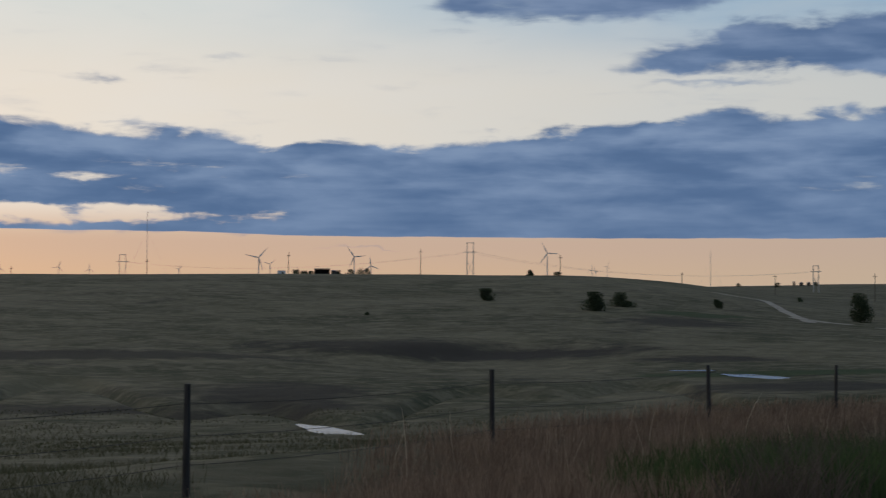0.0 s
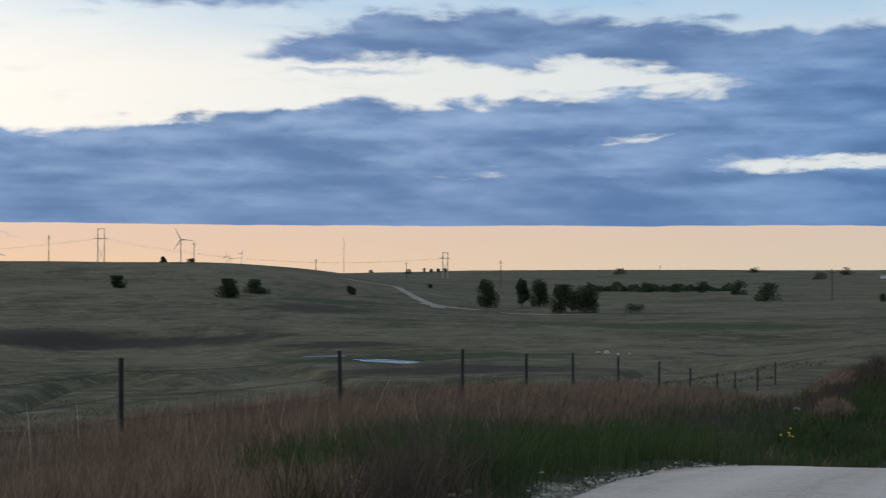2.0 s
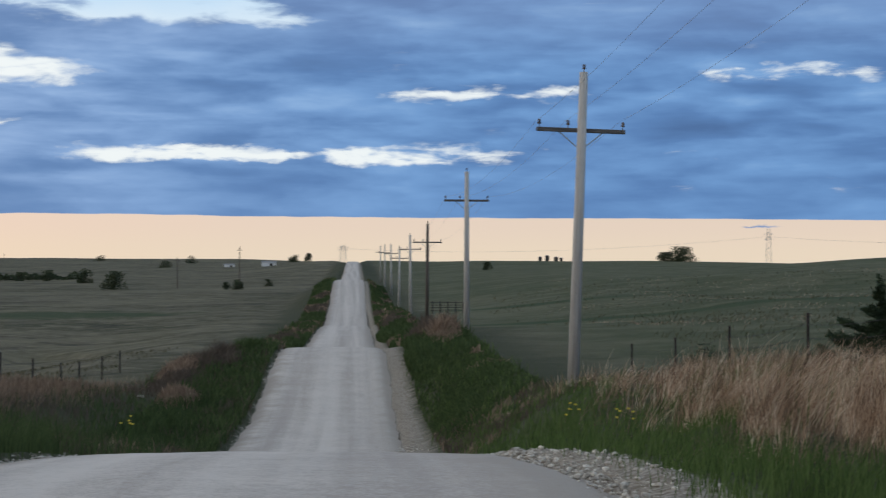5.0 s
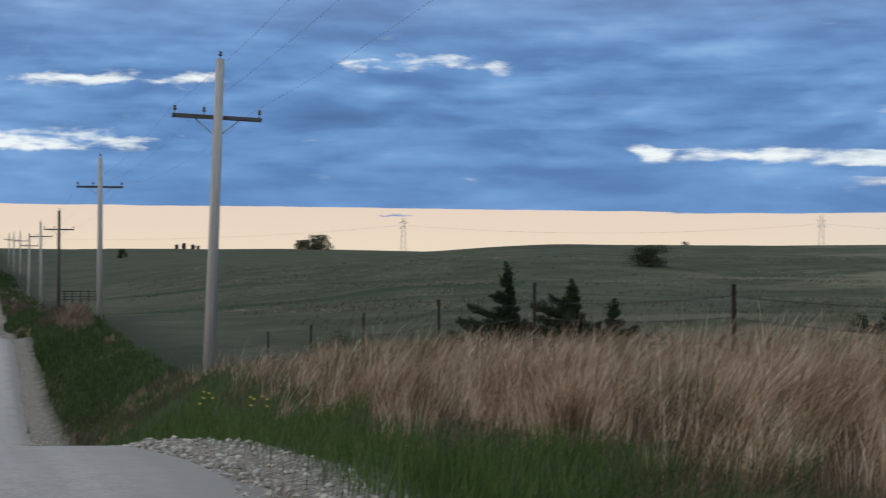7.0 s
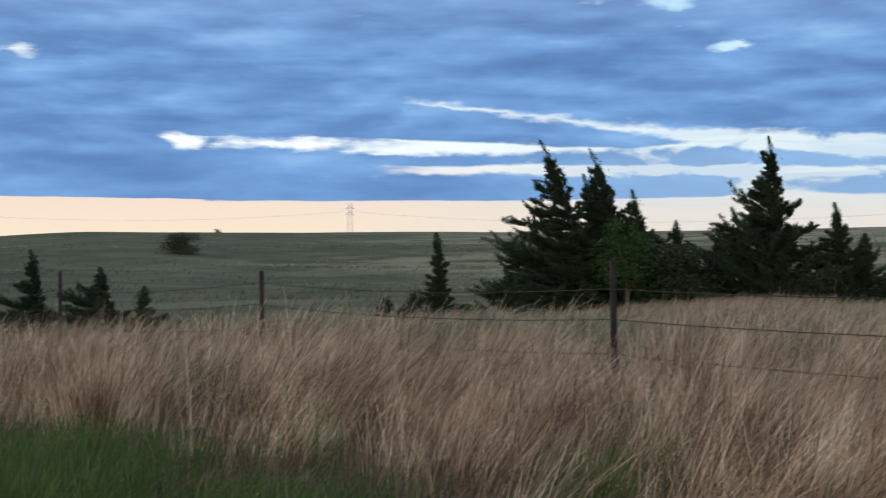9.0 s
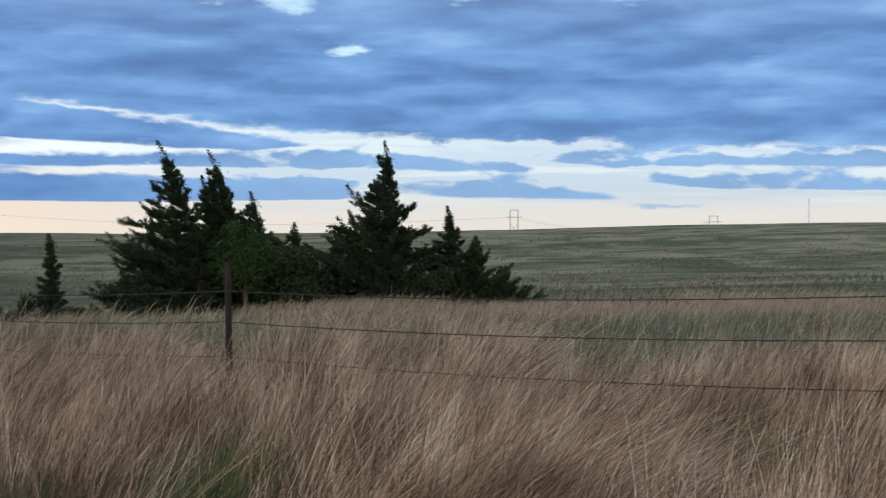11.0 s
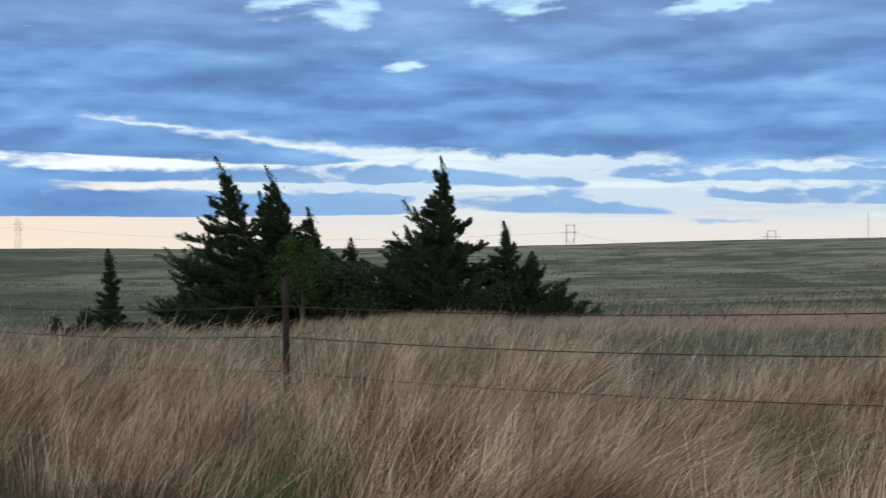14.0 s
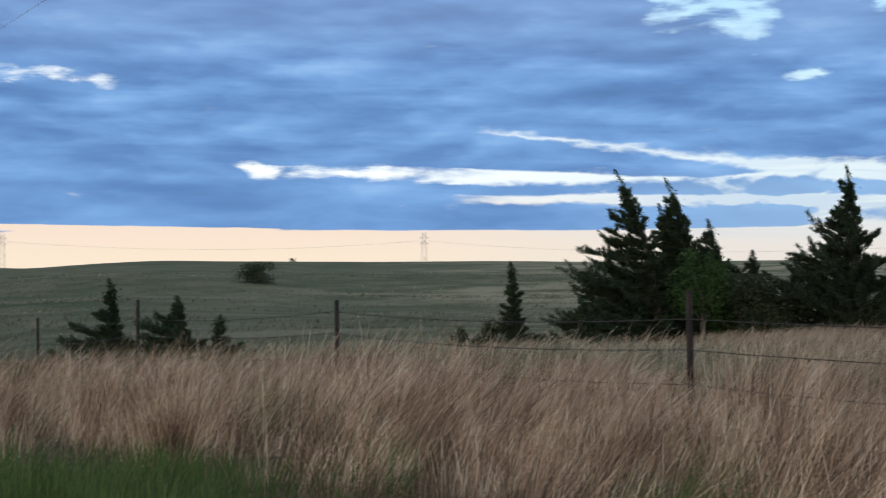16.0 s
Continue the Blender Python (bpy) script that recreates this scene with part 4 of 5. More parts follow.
cedar(55.35, 38, -1.6, 0.35, 0.1, SMALL, 48, 0.05, 1.2, 0.3, 0.8, ((0.5, 0.6, 0.0), (0.4, -0.7, 0.15), (0.25, 0.85, -0.02), (0.2, -0.8, 0.05)))
broadleaf("green_bush", 72.7, 44.2, 2.7, 1.7, "leafy green bush among the dark cedars", "bush", M_LEAF, 5200, 0.075, 61, 0.05, 16)
broadleaf("green_bush", 75.0, 44.6, 1.75, 1.8, "dark leafy bush among the cedars", "bush", M_DARKLEAF, 5000, 0.085, 62, 0.05, 14)
broadleaf("green_bush", 74.1, 44.5, 1.8, 2.1, "dark green bush among the cedars", "bush", M_DARKLEAF, 5000, 0.09, 63, 0.03, 14)
broadleaf("green_bush", 79.3, 44.5, 1.45, 1.8, "dark green bush among the cedars", "bush", M_DARKLEAF, 4500, 0.09, 64, 0.03, 14)
broadleaf("low_shrub", 45.62, 52, 0.8, 1.3, "low dark shrub in the pasture", "bush", M_DARKLEAF, 900, 0.06, 65, 0.02, 9)

# far trees: bearing, distance, height, breadth
ROUND = "round dark cedar on the hillside"
for i, (b, d, h, w) in enumerate([(1.54, 315, 2.3, 2.9), (5.41, 286, 3.2, 3.4), (6.41, 302, 2.6, 4.5), (9.8, 322, 1.7, 2.2),
                                  (3.14, 458, 1.6, 1.9), (4.12, 467, 1.2, 2.6), (12.65, 439, 1.1, 1.5), (-2.74, 273, 0.6, 0.9)]):
    broadleaf("round_cedar", b, d, h, w, ROUND, "bush", M_DARKLEAF, 3200, h * 0.09, 70 + i, -0.12, 22)
for i, (b, d, h, w) in enumerate([(14.72, 303, 5.2, 3.7), (15.97, 315, 5.5, 2.5), (16.61, 319, 5.3, 3.9), (17.5, 286, 4.8, 4.6), (18.2, 285, 4.6, 5.0)]):
    broadleaf("valley_tree", b, d, h, w, "dark leafy tree in the valley", "tree", M_DARKLEAF, 7500, 0.21, 80 + i, 0.0, 26)
for i, (b, d, h, w) in enumerate([(20.04, 285, 1.6, 4.0), (23.67, 499, 4.3, 5.3), (24.65, 379, 4.1, 6.0), (28.6, 372, 1.7, 1.7), (29.0, 368, 2.2, 2.5),
                                  (30.1, 403, 1.8, 2.1), (37.93, 519, 2.7, 3.4), (20.4, 560, 3.4, 5.0), (22.4, 549, 3.6, 5.5), (21.4, 556, 3.0, 4.5),
                                  (11.86, 1166, 3.3, 5.5), (10.53, 1300, 2.6, 4.0), (13.2, 1200, 3.0, 5.0), (26.5, 900, 4.0, 8.0), (27.4, 1100, 5.0, 9.0),
                                  (31.0, 1000, 5.0, 7.0), (31.5, 1000, 5.0, 5.0), (19.5, 1100, 4.0, 9.0), (24.2, 1200, 4.0, 9.0), (58.0, 480, 1.2, 2.5)]):
    broadleaf("field_bush", b, d, h, w, "small dark bush in the far pasture", "bush", M_DARKLEAF, 1700, h * 0.09, 90 + i, -0.12, 16)
broadleaf("oak_tree", 44.87, 775, 7.6, 14, "broad dark oak on the ridge", "tree", M_DARKLEAF, 4600, 0.55, 120, -0.12, 30, 0.8)
broadleaf("oak_tree", 44.3, 780, 5.0, 8, "broad dark oak on the ridge", "tree", M_DARKLEAF, 2400, 0.5, 121, -0.12, 18, 0.8)
broadleaf("round_bush", 56.78, 214, 2.7, 5.4, "wide dark bush on the pasture slope", "bush", M_DARKLEAF, 4200, 0.2, 122, -0.12, 34)
# hedge along the far bank
x, y = on(20.8, 590)
hedge = thing("hedgerow", x, y, land_at(x, y), "long low dark hedgerow on the far bank", "hedge")
r = np.random.RandomState(9)
hb = r.uniform(18.3, 23.4, 5200)
hd = 590 + r.normal(size=5200) * 4
hx, hy = hd * np.sin(np.radians(hb - ROAD)), hd * np.cos(np.radians(hb - ROAD))
hz = land(hx, hy) + r.rand(5200) ** 0.8 * 2.6 * np.clip(0.75 + 1.0 * fbm(hb * 3, hb * 0, 3), 0.25, 1.3)
leaf_cloud("foliage", np.stack([hx - x, hy - y, hz - land_at(x, y)], -1), 0.7, M_DARKLEAF, hedge, 10)
# shelter belts by the farm on the ridge
for i, (b, d, h, w) in enumerate([(-5.3, 505, 1.6, 2.6), (-5.0, 505, 1.1, 2.4), (-4.75, 506, 1.0, 2.0), (-3.35, 500, 1.7, 3.2), (-3.0, 500, 2.2, 3.2), (-2.7, 500, 2.0, 2.4), (-3.75, 500, 1.4, 1.6)]):
    broadleaf("shelter_tree", b, d, h, w, "dark tree of a farm shelter belt", "tree", M_DARKLEAF, 800, 0.22, 140 + i, -0.12, 16)

# ---------------------------------------------------------------- far works on the skyline


def turbine(bearing, dist, hub_deg, blade, spin, seed):
    x, y = on(bearing, dist)
    z0 = land_at(x, y) - 5
    hz = EYE + dist * math.tan(radians(hub_deg)) - z0
    ob = thing("wind_turbine", x, y, z0, "distant wind turbine with three pale blades at rest", "wind turbine", "wind turbines on the horizon", ROAD - bearing)
    bm = bmesh.new()
    tube(bm, (0, 0, 0), (0, 0, hz), blade * 0.055, blade * 0.035, 10)
    part("tower", bm, M_WHITE, ob)
    bm = bmesh.new()
    box(bm, (0, blade * 0.03, hz + blade * 0.02), (blade * 0.08, blade * 0.22, blade * 0.085), bevel=blade * 0.01)
    part("nacelle", bm, M_WHITE, ob)
    for k in range(3):
        a = radians(spin + 120 * k)
        bm = bmesh.new()
        d = Vector((math.sin(a), 0, math.cos(a)))
        s = Vector((math.cos(a), 0, -math.sin(a)))
        prev = None
        for u, w in ((0.0, 0.022), (0.06, 0.025), (0.2, 0.05), (0.6, 0.03), (1.0, 0.008)):
            c = Vector((0, -blade * 0.1, hz + blade * 0.02)) + d * blade * u
            ring = [bm.verts.new(c + s * blade * w), bm.verts.new(c + Vector((0, blade * 0.012, 0))), bm.verts.new(c - s * blade * w), bm.verts.new(c - Vector((0, blade * 0.012, 0)))]
            if prev:
                for j in range(4):
                    bm.faces.new((prev[j], prev[(j + 1) % 4], ring[(j + 1) % 4], ring[j]))
            prev = ring
        part("blade", bm, M_WHITE, ob)
    return ob


for i, (b, e, bl, sp, d) in enumerate([(-6.62, 1.08, 24, 42, 2900), (-6.22, 0.85, 13, 50, 4300), (-3.2, 1.12, 22, -35, 3000), (-1.55 - 1.05, 0.80, 19, -8, 3300),
                                       (3.75, 1.27, 22, -26, 3000), (5.36, 0.68, 10, 0, 4400), (5.9, 0.80, 8, 20, 4600), (-9.44, 0.66, 11, 45, 4300),
                                       (-13.6, 0.72, 12, 20, 4200), (-12.55, 0.64, 10, 0, 4500), (-15.6, 0.66, 12, 5, 4300), (5.5, 0.62, 9, 100, 4500)]):
    turbine(b, d, e, bl * d / 2813, sp, i)


def h_frame(bearing, dist, top_deg, gap, label="distant two-legged power line tower"):
    x, y = on(bearing, dist)
    z0 = land_at(x, y) - 1
    h = EYE + dist * math.tan(radians(top_deg)) - z0
    ob = thing("power_tower", x, y, z0, label, "power tower", "power towers on the skyline", ROAD - bearing)
    g = gap / 2
    for s in (-1, 1):
        bm = bmesh.new()
        tube(bm, (s * g, 0, 0), (s * g, 0, h), 0.3, 0.22, 7)
        part("leg", bm, M_POLE, ob)
    for k in (0, 1):
        bm = bmesh.new()
        box(bm, (0, 0, h * (0.985 if k == 0 else 0.79)), (gap * (1.15 if k == 0 else 2.1), 0.3, 0.35), bevel=0.05)
        part("crossarm", bm, M_POLE, ob)
    bm = bmesh.new()
    for s in (-1, 1):
        tube(bm, (s * g, 0, h * 0.30), (-s * g, 0, h * 0.62), 0.1, n=5)
    part("brace", bm, M_STEEL, ob)
    return ob, Vector((x, y, z0 + h * 0.79))


ends = []
for b, d, e, g in ((0.98, 900, 1.67, 3.6), (13.2, 900, 0.84, 2.8), (-11.4, 1200, 1.18, 4.6), (82.3, 900, 1.24, 4.4), (89.4, 1000, 1.02, 5.0)):
    ends.append(h_frame(b, d, e, g)[1])


def lattice_tower(bearing, dist, top_deg, base):
    x, y = on(bearing, dist)
    z0 = land_at(x, y) - 1
    h = EYE + dist * math.tan(radians(top_deg)) - z0
    ob = thing("lattice_tower", x, y, z0, "distant steel lattice power tower", "power tower", "lattice towers on the skyline", ROAD - bearing)
    wide = lambda u: base * (1 - 0.45 * u) / 2
    for sx in (-1, 1):
        for sy in (-1, 1):
            bm = bmesh.new()
            tube(bm, (sx * base / 2, sy * base / 2, 0), (sx * wide(1), sy * wide(1), h), 0.16, 0.12, 5)
            part("leg", bm, M_STEEL, ob)
    bm = bmesh.new()
    n = 7
    for i in range(n):
        u, v = i / n, (i + 1) / n
        for sy in (-1, 1):
            tube(bm, (-wide(u), sy * wide(u), h * u), (wide(v), sy * wide(v), h * v), 0.08, n=4)
            tube(bm, (wide(u), sy * wide(u), h * u), (-wide(v), sy * wide(v), h * v), 0.08, n=4)
            tube(bm, (sy * wide(u), -wide(u), h * u), (sy * wide(v), wide(v), h * v), 0.08, n=4)
    part("lacing", bm, M_STEEL, ob)
    for u in (0.72, 0.86):
        bm = bmesh.new()
        for sy in (-1, 1):
            tube(bm, (-base * 0.75, 0, h * u), (0, sy * 0.3, h * (u + 0.06)), 0.12, n=5)
            tube(bm, (base * 0.75, 0, h * u), (0, sy * 0.3, h * (u + 0.06)), 0.12, n=5)
        tube(bm, (-base * 0.75, 0, h * u), (base * 0.75, 0, h * u), 0.12, n=5)
        part("crossarm", bm, M_STEEL, ob)
    return Vector((x, y, z0 + h * 0.8))


ends2 = [lattice_tower(b, d, e, w) for b, d, e, w in ((32.75, 1500, 0.72, 7), (47.93, 1300, 1.30, 4.6), (62.75, 1300, 1.40, 5.0))]
span = thing("transmission_lines", 0, 0, 0, "thin high-voltage wires between distant towers", "power line")
for a, c in ((ends[2], ends[0]), (ends[0], ends[1]), (ends2[0], ends2[1]), (ends2[1], ends2[2]), (ends2[2], ends[3]), (ends[3], ends[4])):
    for k in (-1, 1):
        bm = bmesh.new()
        polyline(bm, sag(a + Vector((k * 3, 0, 0)), c + Vector((k * 3, 0, 0)), 7.0, 24), 0.03, 4)
        part("wire", bm, M_LINE, span)


def far_pole(bearing, dist, top_deg, mat=None):
    x, y = on(bearing, dist)
    z0 = land_at(x, y) - 0.5
    h = EYE + dist * math.tan(radians(top_deg)) - z0
    ob = thing("distant_pole", x, y, z0, "distant wooden pole with a short crossarm", "utility pole", "poles across the fields", ROAD - bearing)
    bm = bmesh.new()
    tube(bm, (0, 0, 0), (0, 0, h), 0.17, 0.13, 7)
    part("shaft", bm, M_DARKPOLE, ob)
    bm = bmesh.new()
    box(bm, (0, 0, h * 0.9), (1.6, 0.14, 0.16), bevel=0.03)
    part("crossarm", bm, M_DARKPOLE, ob)
    return ob


for b, d, e in ((29.06, 505, 0.64), (26.87, 407, 0.24), (-0.81, 640, 1.43), (-5.55, 640, 1.28), (4.22, 640, 1.22), (-10.55, 700, 1.02), (-15.2, 700, 0.72),
                (15.2, 640, 0.56), (8.55, 700, 0.6), (11.8, 700, 0.52), (20.9, 1400, 0.36)):
    far_pole(b, d, e)


def mast(bearing, dist, top_deg):
    x, y = on(bearing, dist)
    z0 = land_at(x, y) - 2
    h = EYE + dist * math.tan(radians(top_deg)) - z0
    ob = thing("radio_mast", x, y, z0, "tall thin guyed radio mast on the horizon", "mast", turn=ROAD - bearing)
    bm = bmesh.new()
    tube(bm, (0, 0, 0), (0, 0, h), 0.28, 0.22, 6)
    part("shaft", bm, M_STEEL, ob)
    for k in range(3):
        a = radians(90 + 120 * k)
        bm = bmesh.new()
        tube(bm, (h * 0.4 * math.cos(a), h * 0.4 * math.sin(a), 0), (0, 0, h * 0.75), 0.04, n=4)
        part("guy_wire", bm, M_LINE, ob)


mast(-10.55, 1800, 2.7)
mast(9.55, 1800, 1.35)
mast(92.7, 1500, 1.62)


def shed(bearing, dist, w, depth, h, label, wall, turn=0.0, open_front=False, sink=0.3):
    x, y = on(bearing, dist)
    ob = thing("farm_building", x, y, land_at(x, y) - sink, label, "building", turn=ROAD - bearing + turn)
    t = 0.2
    for nm, c, sz in (("wall", (0, depth / 2, h / 2), (w, t, h)), ("wall", (-w / 2, 0, h / 2), (t, depth, h)), ("wall", (w / 2, 0, h / 2), (t, depth, h))):
        bm = bmesh.new()
        box(bm, c, sz)
        part(nm, bm, wall, ob)
    if not open_front:
        bm = bmesh.new()
        box(bm, (0, -depth / 2, h / 2), (w, t, h))
        part("wall", bm, wall, ob)
        bm = bmesh.new()
        box(bm, (w * 0.15, -depth / 2 - t / 2 - 0.03, h * 0.4), (w * 0.22, 0.06, h * 0.8))
        part("door", bm, M_SHED, ob)
    bm = bmesh.new()
    if open_front:
        box(bm, (0, 0, h + 0.12), (w + 0.5, depth + 0.5, 0.18))
    else:
        ridge = h + w * 0.12
        vs = [bm.verts.new(p) for p in ((-w * 0.54, -depth * 0.54, h), (w * 0.54, -depth * 0.54, h), (w * 0.54, depth * 0.54, h), (-w * 0.54, depth * 0.54, h),
                                        (-w * 0.54, 0, ridge), (w * 0.54, 0, ridge))]
        for f in ((0, 1, 5, 4), (2, 3, 4, 5), (0, 4, 3), (1, 2, 5), (3, 2, 1, 0)):
            bm.faces.new([vs[k] for k in f])
    part("roof", bm, M_ROOF, ob)


shed(-4.35, 497, 4.6, 4.0, 1.9, "dark open-fronted shed on the ridge", M_SHED, 0, True)
shed(-3.92, 497, 1.6, 2.0, 1.5, "small dark lean-to beside the shed", M_SHED)
shed(-5.8, 497, 2.4, 2.4, 1.1, "small white outbuilding on the ridge", M_PAINT)
shed(30.1, 900, 8.0, 6.0, 2.2, "long pale farm building on the horizon", M_PAINT)
shed(28.7, 950, 6.0, 6.0, 1.6, "low pale farm building on the horizon", M_PAINT)


def tank(bearing, dist, r, h, sink=0.3):
    x, y = on(bearing, dist)
    ob = thing("storage_tank", x, y, land_at(x, y) - sink, "dark round storage tank on the skyline", "tank", "storage tanks")
    bm = bmesh.new()
    tube(bm, (0, 0, 0), (0, 0, h), r, r, 16)
    part("shell", bm, M_SHED, ob, smooth=False)
    bm = bmesh.new()
    tube(bm, (0, 0, h), (0, 0, h + r * 0.35), r * 1.04, r * 0.2, 16)
    part("lid", bm, M_ROOF, ob)


for b, d, r_, h in ((39.85, 800, 0.9, 2.4), (40.1, 800, 1.0, 3.1), (40.42, 800, 1.1, 2.4), (40.6, 800, 0.8, 2.0), (12.45, 1250, 0.9, 3.6), (12.7, 1250, 1.4, 2.8), (12.95, 1250, 1.4, 2.8)):
    tank(b, d, r_, h)

# timber corral by the far poles
x, y = on(36.5, 175)
corral = thing("corral_fence", x, y, land_at(x, y), "weathered timber corral rails beside the road", "fence", turn=ROAD - 36.5)
for k in range(5):
    px = -1.6 + k * 0.85
    bm = bmesh.new()
    tube(bm, (px, 0.2 * math.sin(k), -0.3), (px, 0.2 * math.sin(k), 1.35 + 0.1 * math.sin(3 * k)), 0.07, 0.06, 7)
    part("post", bm, M_POST, corral)
for k in range(4):
    bm = bmesh.new()
    tube(bm, (-1.9, 0.1, 0.35 + 0.28 * k), (2.1, -0.05, 0.4 + 0.27 * k), 0.04, 0.035, 6)
    part("rail", bm, M_POST, corral)

# ---------------------------------------------------------------- stones along the road


_g = (1 + 5 ** 0.5) / 2
ICO = np.array([(-1, _g, 0), (1, _g, 0), (-1, -_g, 0), (1, -_g, 0), (0, -1, _g), (0, 1, _g), (0, -1, -_g), (0, 1, -_g), (_g, 0, -1), (_g, 0, 1), (-_g, 0, -1), (-_g, 0, 1)]) / 3.8
_near = np.linalg.norm(ICO[:, None] - ICO[None], axis=2)
_near = (_near < _near[_near > 0].min() * 1.01) & (_near > 0)
ICO_F = []
for i in range(12):
    for j in range(i):
        for k in range(j):
            if _near[i, j] and _near[j, k] and _near[i, k]:
                flip = np.dot(np.cross(ICO[j] - ICO[i], ICO[k] - ICO[i]), ICO[i]) < 0
                ICO_F.append((i, k, j) if flip else (i, j, k))
ICO_F = np.array(ICO_F)


def stones(name, x, y, lo, hi, seed, flat=0.6):
    """Broken angular stones, half sunk where they lie."""
    q = np.random.RandomState(seed)
    k = len(x)
    s = lo * (hi / lo) ** (q.rand(k) ** 2.2)
    shape = np.stack([np.ones(k), q.uniform(0.6, 0.95, k), q.uniform(flat - 0.15, flat + 0.15, k)], -1)
    v = ICO[None] * shape[:, None] * (1 + q.uniform(-0.22, 0.22, (k, 12, 1))) * s[:, None, None]
    a, t = q.rand(k) * math.tau, q.normal(size=k) * 0.35
    ca, sa, ct, st = (f[:, None] for f in (np.cos(a), np.sin(a), np.cos(t), np.sin(t)))
    vx, vy, vz = v[..., 0], v[..., 1], v[..., 2]
    vy, vz = vy * ct - vz * st, vy * st + vz * ct
    vx, vy = vx * ca - vy * sa, vx * sa + vy * ca
    on_road = np.abs(x - ROAD_C) < ROAD_HALF + flare(x, y) + 0.15
    z = land(x, y) + s * 0.12 + 0.02 * on_road
    v = np.stack([vx + x[:, None], vy + y[:, None], vz + z[:, None]], -1).reshape(-1, 3)
    f = (ICO_F[None] + (np.arange(k) * 12)[:, None, None]).reshape(-1, 3)
    return put_mesh(name, v, f, M_STONE)


q = np.random.RandomState(3)
for sgn, y0, y1, k, lab in ((1, 6, 46, 4200, "loose pale limestone gravel heaped along the road edge"), (-1, 9, 40, 1500, "loose pale limestone gravel along the bank")):
    y = y0 + (y1 - y0) * q.rand(k) ** 1.2
    x = ROAD_C + sgn * (ROAD_HALF + flare(sgn * 9.0, y) - 0.12 + np.abs(0.34 + 0.27 * q.randn(k)) * (1.0 if sgn > 0 else 0.6))
    tagged(stones("roadside_gravel", x, y, 0.010, 0.085 if sgn > 0 else 0.05, 30 + sgn), lab, "gravel", kind="stuff")
for k in range(30):
    sgn = 1 if k % 3 else -1
    x, y = np.array([ROAD_C + sgn * (ROAD_HALF + (0.4 if sgn > 0 else 0.0) + q.uniform(0.15, 0.75))]), np.array([q.uniform(8, 24)])
    tagged(stones("loose_rock", x, y, 0.06, 0.10, 60 + k), "fist-sized pale limestone rock at the road edge", "rock", "rocks at the road edge")
for b, d, s in ((19.0, 168, 0.9), (19.4, 167, 0.5), (18.7, 169, 0.55), (19.8, 168, 0.3), (25.6, 60, 0.3), (27.1, 62, 0.35)):
    x, y = on(b, d)
    tagged(stones("boulder", np.array([x]), np.array([y]), s, s * 1.1, int(d + s * 10)), "pale limestone boulder in the grass", "rock", "pale boulders")


def flower(bearing, dist, seed):
    x, y = on(bearing, dist)
    ob = thing("yellow_wildflower", x, y, land_at(x, y), "clump of small yellow wildflowers in the verge", "flower", "yellow wildflowers")
    q = random.Random(seed)
    for _ in range(6):
        p = (q.gauss(0, 0.05), q.gauss(0, 0.05), q.uniform(0.36, 0.5))
        bm = bmesh.new()
        tube(bm, (p[0] * 0.3, p[1] * 0.3, -0.02), p, 0.004, 0.003, 4)
        part("stem", bm, M_GREEN, ob)
        bm = bmesh.new()
        for k in range(6):
            a = k * math.tau / 6
            tube(bm, p, (p[0] + 0.013 * math.cos(a), p[1] + 0.013 * math.sin(a), p[2] + 0.012), 0.005, 0.007, 4)
        part("flower_head", bm, M_YELLOW, ob)


for i, (b, d) in enumerate(((25.3, 19.5), (40.9, 17.0), (42.7, 16.5))):
    flower(b, d, i)

# ---------------------------------------------------------------- grass


